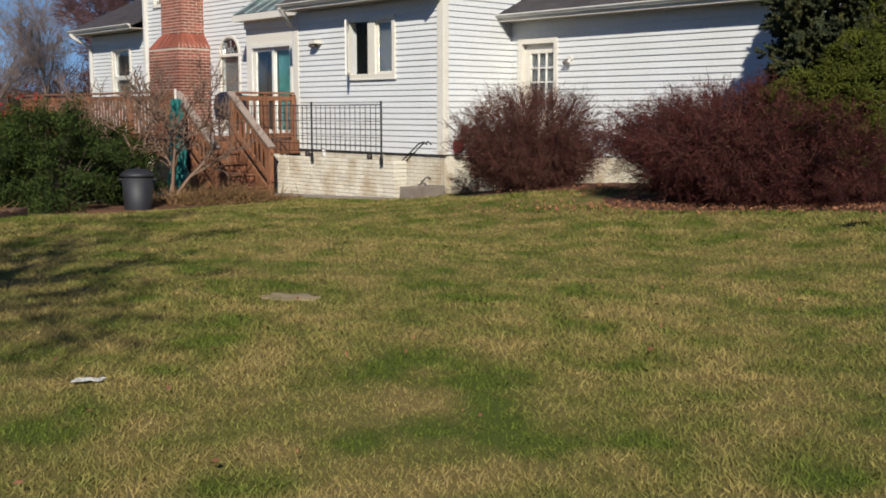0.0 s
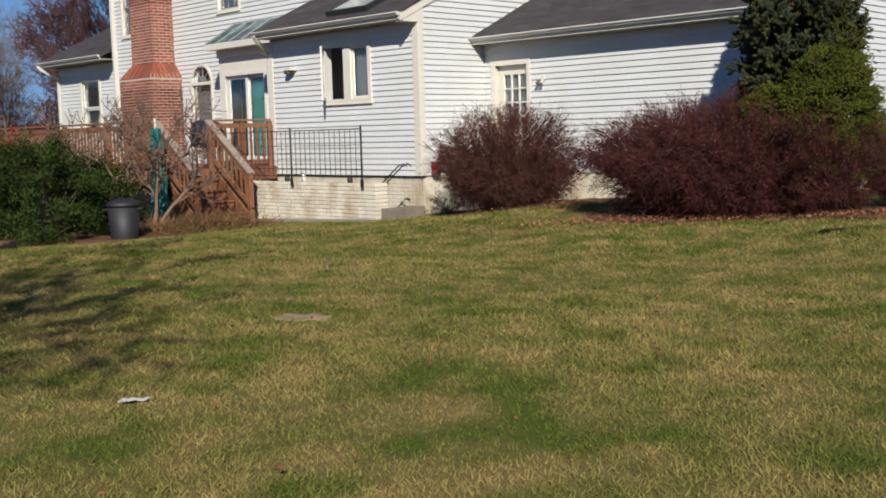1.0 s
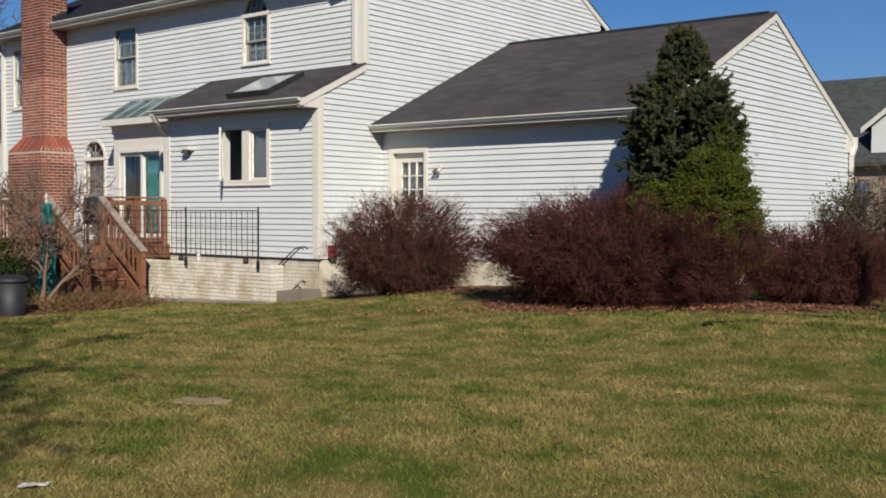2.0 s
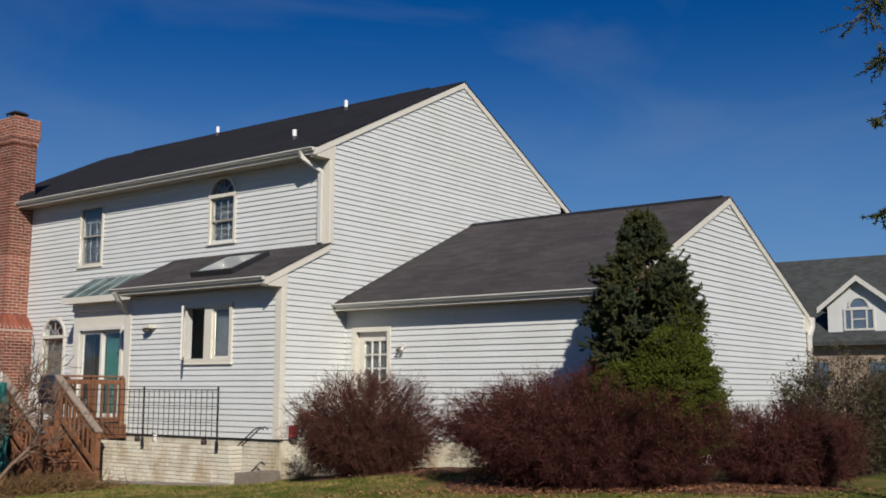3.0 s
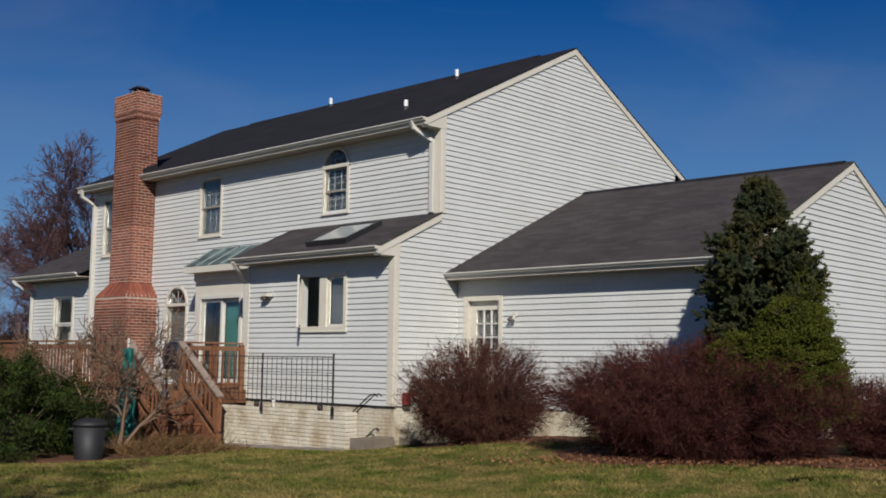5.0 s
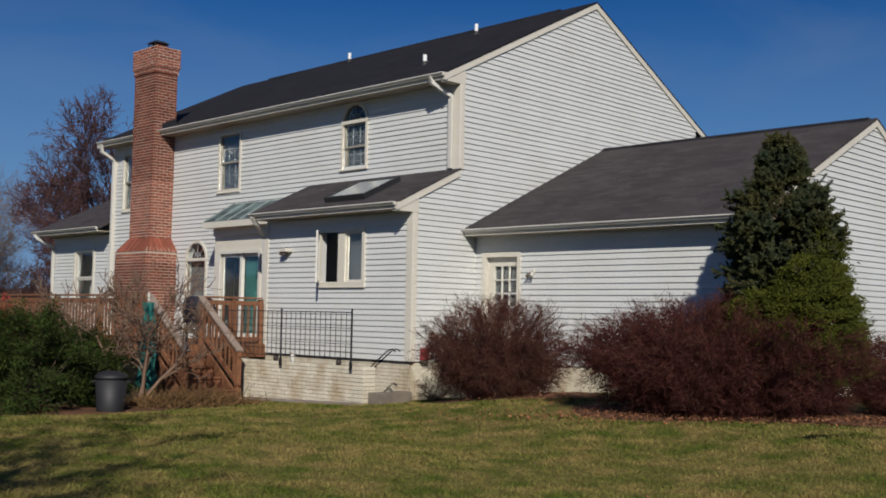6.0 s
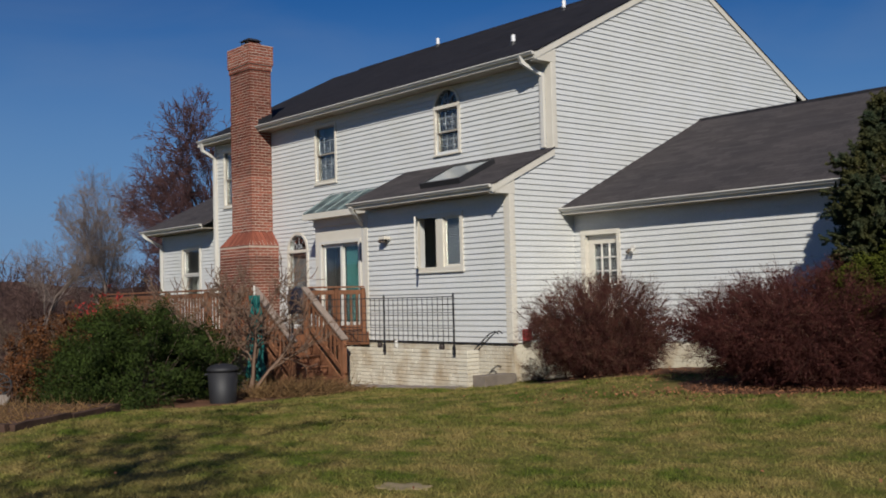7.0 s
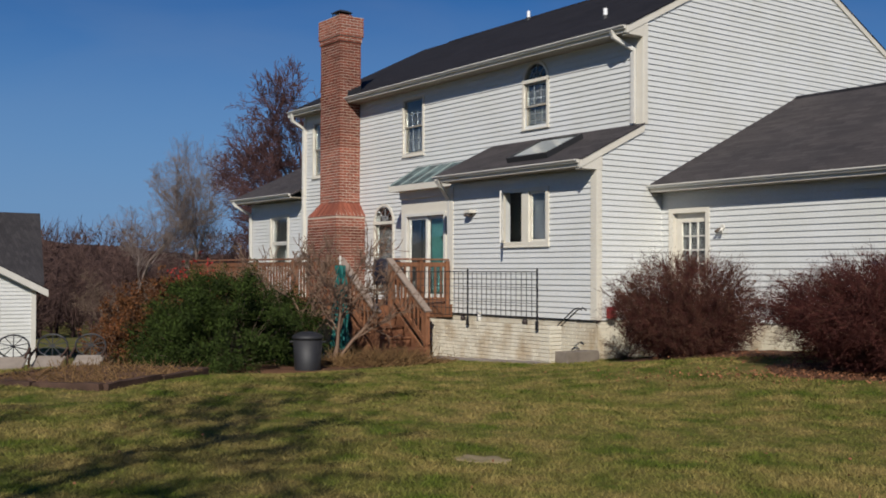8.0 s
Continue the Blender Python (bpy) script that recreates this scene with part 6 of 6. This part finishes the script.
# bare trees behind the deck and the lower wing
bare_tree((-34.2, 12.2), 12.2, 0.42, 5, 11, 0.26, M_REDTREE, "tall reddish bare tree behind the house", thin=0.011, kids=3)
bare_tree((-39.0, 16.6), 13.0, 0.42, 5, 21, 0.26, M_REDTREE, "tall reddish bare tree behind the house", thin=0.009, kids=3)
bare_tree((-37.5, 13.4), 10.5, 0.55, 5, 33, 0.24, M_REDTREE, "tall reddish bare tree behind the house", thin=0.010, kids=3)
bare_tree((-33.2, 10.6), 8.5, 0.6, 5, 35, 0.20, M_REDTREE, "reddish bare tree behind the lower wing", thin=0.009, kids=3)
bare_tree((-56, 11.0), 11.5, 0.45, 5, 12, 0.22, M_PALEWOODS, "pale grey bare tree at the wood's edge", thin=0.006, kids=3)
bare_tree((-54, 15.5), 12.5, 0.45, 5, 14, 0.22, M_PALEWOODS, "pale grey bare tree at the wood's edge", thin=0.006, kids=3)
bare_tree((-11.6, -5.0), 2.8, 0.9, 4, 31, 0.05, M_GREYTWIG, "small bare tree beside the shed", thin=0.004, kids=3)
# small many-stemmed tree by the stair
sx, sy = -2.5, -3.95
small = thing("bare_tree", "many-stemmed tan-barked bare tree beside the wooden stair", "tree", at=(sx, sy, gz(sx, sy) - 0.05))
crown_parts = []
for hgt, sd, ln, r0, bx_ in ((2.3, 41, -1.05, 0.060, -0.30), (2.6, 44, -0.55, 0.055, -0.28), (2.5, 49, -0.1, 0.048, -0.22), (2.6, 43, 0.18, 0.060, 0.08), (2.4, 48, 0.62, 0.055, 0.10), (1.9, 52, 0.35, 0.036, 0.04)):
    TA, TB, ra, rb = branch_tree(hgt, 0.62, 3, sd, r0, ln, kids=3)
    TA, TB = TA + np.array([bx_, 0, 0]), TB + np.array([bx_, 0, 0])
    turn_m = np.array([[0.727, -0.687, 0], [0.687, 0.727, 0], [0, 0, 1]])
    TA, TB = TA @ turn_m.T, TB @ turn_m.T
    big = ra > 0.5 * r0
    o = new("stem", mesh_np("stem", *sticks(TA[big], TB[big], ra[big], rb[big]), [M_TRUNKLET]))
    o.parent = small
    crown_parts.append(sticks(TA[~big], TB[~big], np.maximum(ra[~big], 0.0075), np.maximum(rb[~big], 0.006)))
o = new("crown", mesh_np("crown", *joined(*crown_parts), [M_TRUNKLET]))
o.parent = small
tagged(o, "sparse bare twigs", kind="stuff")

# evergreen tree outside the lawn, whose drooping boughs hang into view
PX, PY = 15.2, -4.4
tree = thing("pine_tree", "tall pine with dark drooping boughs", "tree", at=(PX, PY, gz(PX, PY)))
bm = bmesh.new()
tube(bm, [(0, 0, -0.1), (0, 0.05, 3), (0.05, 0, 8)], 0.14, 0.05, 8)
part("trunk", tidy(bm), M_BARK, tree)
for q, spread in (((-4.12, 0.06, 4.52), 0.30), ((-4.00, 0.12, 4.12), 0.22), ((-4.00, 0.12, 3.66), 0.09), ((-4.00, 0.12, 2.92), 0.13)):
    bm = bmesh.new()
    q = Vector(q)
    way = [Vector((0, 0, q.z + 0.6)), Vector((q.x * 0.5, q.y * 0.5, q.z + 0.6)), Vector((q.x * 0.9, q.y, q.z + 0.28)), q]
    tube(bm, way, 0.03, 0.006, 6)
    limb = part("limb", tidy(bm), M_BARK, tree)
    m_ = 26
    t0 = rng.uniform(0.0, 1.0, m_)[:, None]
    root = np.array(way[2]) * (1 - t0) + np.array(q) * t0
    end = root + unit(rng.normal(0, 1, (m_, 3)) * np.array([1, 1, 0.6]) + np.array([-0.35, 0, -0.75])) * rng.uniform(0.5, 1.0, m_)[:, None] * spread
    w = np.repeat(np.arange(m_), 24)
    f = rng.random(len(w))[:, None]
    p = root[w] * (1 - f) + end[w] * f
    V, F = joined(sticks(root, end, 0.004, 0.002), sticks(p, p + unit(unit(end - root)[w] + rng.normal(0, 0.8, p.shape)) * 0.035, 0.006, 0.002))
    o = new("needles", mesh_np("needles", V, F, [M_SPRUCE]))
    o.parent = limb
    tagged(o, kind="stuff")

# dead ornamental grass by the stair
n = 3200
c = np.array([-1.95, -3.35])
base = np.stack([c[0] + rng.normal(0, 0.22, n), c[1] + rng.normal(0, 0.5, n), np.zeros(n)], 1)
base[:, 2] = [gz(x, y) for x, y in base[:, :2]]
d = unit(np.stack([rng.normal(0, 1.0, n), rng.normal(0, 1.0, n), rng.uniform(0.1, 1.0, n)], 1))
V, F = sticks(base, base + d * rng.uniform(0.15, 0.4, n)[:, None], 0.006, 0.003)
tagged(new("dead_grass_clump", mesh_np("dead_grass_clump", V, F, [M_DEADGRASS])), "flattened clump of tan dead grass beside the stair", "grass", kind="stuff")
# dry stems in the raised bed
n = 900
uv = rng.random((n, 2))
base = np.array(A)[None] + uv[:, :1] * np.array(e1)[None] * 2.5 + uv[:, 1:] * np.array(e2)[None] * 2.1
base[:, 2] = gz(-1, -8) + 0.05
d = unit(np.stack([rng.normal(0, 0.8, n), rng.normal(0, 0.8, n), rng.uniform(0.1, 1, n)], 1))
V, F = sticks(base, base + d * rng.uniform(0.06, 0.26, n)[:, None], 0.006, 0.003)
tagged(new("dry_stems", mesh_np("dry_stems", V, F, [M_DEADGRASS])), "dry brown stems lying in the raised bed", "dead plants", kind="stuff")

# ---------- far woods ----------
nt = 900
tx, ty = rng.uniform(-118, -58, nt), rng.uniform(-45, 85, nt)
tg, tH = ground_z(tx, ty), rng.uniform(5.5, 9.0, nt)
root = np.stack([tx, ty, tg], 1)
crown = root + np.stack([rng.normal(0, 0.5, nt), rng.normal(0, 0.5, nt), tH], 1)
w = np.repeat(np.arange(nt), 95)
sh = rng.uniform(0.12, 0.95, len(w))
p = root[w] + np.stack([0 * sh, 0 * sh, tH[w] * sh], 1)
q = p + np.stack([rng.normal(0, 1.1, len(w)), rng.normal(0, 1.1, len(w)), rng.uniform(0.3, 2.2, len(w))], 1) * (1.15 - sh * 0.7)[:, None]
nq = 7000
qy, qz = rng.uniform(-60, 110, nq), rng.uniform(0.5, 5.6, nq)
low = np.stack([rng.uniform(-127, -119, nq), qy, qz], 1)
high = np.stack([rng.uniform(-127, -119, nq), qy + rng.normal(0, 0.5, nq), qz + rng.uniform(0.8, 2.8, nq)], 1)
V, F = joined(sticks(root, crown, 0.09, 0.02), sticks(p, q, 0.026, 0.011), sticks(low, high, 0.045, 0.014))
tagged(new("far_woods", mesh_np("far_woods", V, F, [M_WOODS])), "brown leafless woods on the far slope", "woods", kind="stuff")
yy = np.linspace(-260, 330, 240)
top = np.array([4.2 + 1.6 * noise.noise((y * 0.03, 0, 0)) + 0.9 * noise.noise((y * 0.25, 3, 0)) + 0.6 * noise.noise((y * 1.1, 7, 0)) for y in yy])
V = np.concatenate([np.stack([np.full(240, -124.0), yy, np.full(240, -9.0)], 1), np.stack([-128 + 0 * yy, yy, top], 1), np.stack([-150 + 0 * yy, yy, top - 1], 1)])
F = np.concatenate([np.arange(239)[:, None] + np.array([[0, 1, 241, 240]]), 240 + np.arange(239)[:, None] + np.array([[0, 1, 241, 240]])])
tagged(new("backdrop", mesh_np("backdrop", V, F, [M_WOODS])), "brown wooded ridge in the distance", "hill", kind="structure")

# ---------- grass blades, fallen leaves, litter ----------
def blade_material():
    m = material("grass_blade", (0.076, 0.099, 0.013), 0.8, (0.245, 0.186, 0.064), 2.1, 0.95, 30, 0.0, island=0.34, edge=(0.34, 0.64), gloss=0.15)
    return m


M_BLADE = blade_material()
nb = 680000
rr = 1.2 + 17.8 * rng.random(nb) ** 1.1
aa = np.radians(90 + rng.uniform(-4, 108, nb))
bx, by = 13.5 + rr * np.cos(aa), -12.8 + rr * np.sin(aa)
keep = ~(((bx > -3.0) & (bx < 0.1) & (by > -1.65)) | ((np.hypot(bx + 1.4, by + 4.95)) < 0.2) | (by > 0.9) | ((bx < -1.2) & (by > -7) & (by < -3)))
keep &= ~((((bx - 6.4) * 0.878 + by * 0.479) / 2.75) ** 2 + ((-(bx - 6.4) * 0.479 + by * 0.878) / 1.12) ** 2 < 1)
keep &= ~((((bx - 2.3) * 0.92 + (by + 0.1) * 0.39) / 1.5) ** 2 + ((-(bx - 2.3) * 0.39 + (by + 0.1) * 0.92) / 0.9) ** 2 < 1)
rel = np.stack([bx + 1.38, by + 6.66], 1)
i1, i2 = rel @ np.array([0.592, -0.806]), rel @ np.array([-0.806, -0.592])
keep &= ~((i1 > -0.05) & (i1 < 2.55) & (i2 > -0.05) & (i2 < 2.2))
bare = np.hypot((bx - 6.7) / 0.30, (by + 7.7) / 0.22)
keep &= bare > 0.4 + 0.8 * rng.random(nb)
bx, by = bx[keep], by[keep]
nb = len(bx)
bz = ground_z(bx, by) + 0.02 * np.sin(bx * 1.7 + by) * np.cos(by * 1.3 - bx * 0.4) - 0.004
far = np.hypot(bx - 13.5, by + 12.8)
hgt = rng.uniform(0.016, 0.042, nb) * (1.0 + 0.16 * (np.sin(bx * 2.1) * np.cos(by * 1.7) + np.sin(bx * 0.7 - by * 1.1)))
hgt = np.maximum(0.014, hgt)
an = rng.uniform(0, math.tau, nb)
wd = (0.0022 + 0.00030 * far) * rng.uniform(0.7, 1.3, nb)
ox, oy = np.cos(an) * wd, np.sin(an) * wd
lx, ly = rng.normal(0, 0.85, nb) * hgt, rng.normal(0, 0.85, nb) * hgt
V = np.stack([np.stack([bx - ox, by - oy, bz], 1), np.stack([bx + ox, by + oy, bz], 1), np.stack([bx + lx, by + ly, bz + hgt], 1)], 1).reshape(-1, 3)
tagged(new("grass", mesh_np("grass", V, np.arange(nb)[:, None] * 3 + np.array([[0, 1, 2]]), [M_BLADE])), "short winter grass, green mixed with straw", "grass", kind="stuff")
n = 200
rr, aa = 3 + 15 * rng.random(n), np.radians(90 + rng.uniform(8, 86, n))
fx, fy = 13.5 + rr * np.cos(aa), -12.8 + rr * np.sin(aa)
ok = (fy < -1.7) & (fx > -1)
more = np.stack([6.8 + rng.normal(0, 1.5, 3000), 0.0 + rng.normal(0, 0.35, 3000)], 1)
more[:, 1] += 0.55 * (more[:, 0] - 6.8) - 0.75
more2 = np.stack([3.6 + rng.normal(0, 0.8, 500), -0.4 + rng.normal(0, 0.6, 500)], 1)
fx, fy = np.concatenate([fx[ok], more[:, 0], more2[:, 0]]), np.concatenate([fy[ok], more[:, 1], more2[:, 1]])
pos = np.stack([fx, fy, ground_z(fx, fy) + 0.055], 1)
V, F = leaves(pos, rng.uniform(0.010, 0.026, len(pos)), np.array([0, 0, 2.0]), 0.6)
M_FALLEN = material("fallen_leaf", (0.25, 0.11, 0.055), 0.9, (0.15, 0.065, 0.036), 3, 0.6, 30, 0.0, island=0.5, gloss=0.15)
tagged(new("fallen_leaves", mesh_np("fallen_leaves", V, F, [M_FALLEN])), "scattered dry brown leaves on the lawn", "leaves", kind="stuff")
M_PATCH = material("pale_straw_patch", (0.26, 0.20, 0.11), 1.0, (0.12, 0.095, 0.045), 8, 0.7, 60, 0.5)
sheet("bare_patch", (6.7, -7.7, 0.22, 0.14, 0.7), 0.006, M_PATCH, "pale patch of dead grass in the lawn", "bare patch", ragged=0.6)
M_PAPER = material("crumpled_paper", (0.75, 0.73, 0.68), 0.8, None, 20, 0.2)
bm = bmesh.new()
g0 = gz(8.2, -10.1) + 0.03
grid = [[bm.verts.new((8.2 + 0.015 * i * 0.8 - 0.012 * j + 0.008 * noise.noise((i, j, 5)), -10.1 + 0.016 * i + 0.012 * j, g0 + 0.018 * abs(noise.noise((i * 0.7, j * 0.9, 2))))) for j in range(5)] for i in range(9)]
for i in range(8):
    for j in range(4):
        bm.faces.new((grid[i][j], grid[i + 1][j], grid[i + 1][j + 1], grid[i][j + 1]))
bmesh.ops.solidify(bm, geom=bm.faces[:], thickness=0.004)
tagged(part("paper_scrap", tidy(bm), M_PAPER), "crumpled white paper scrap lying on the grass", "litter")
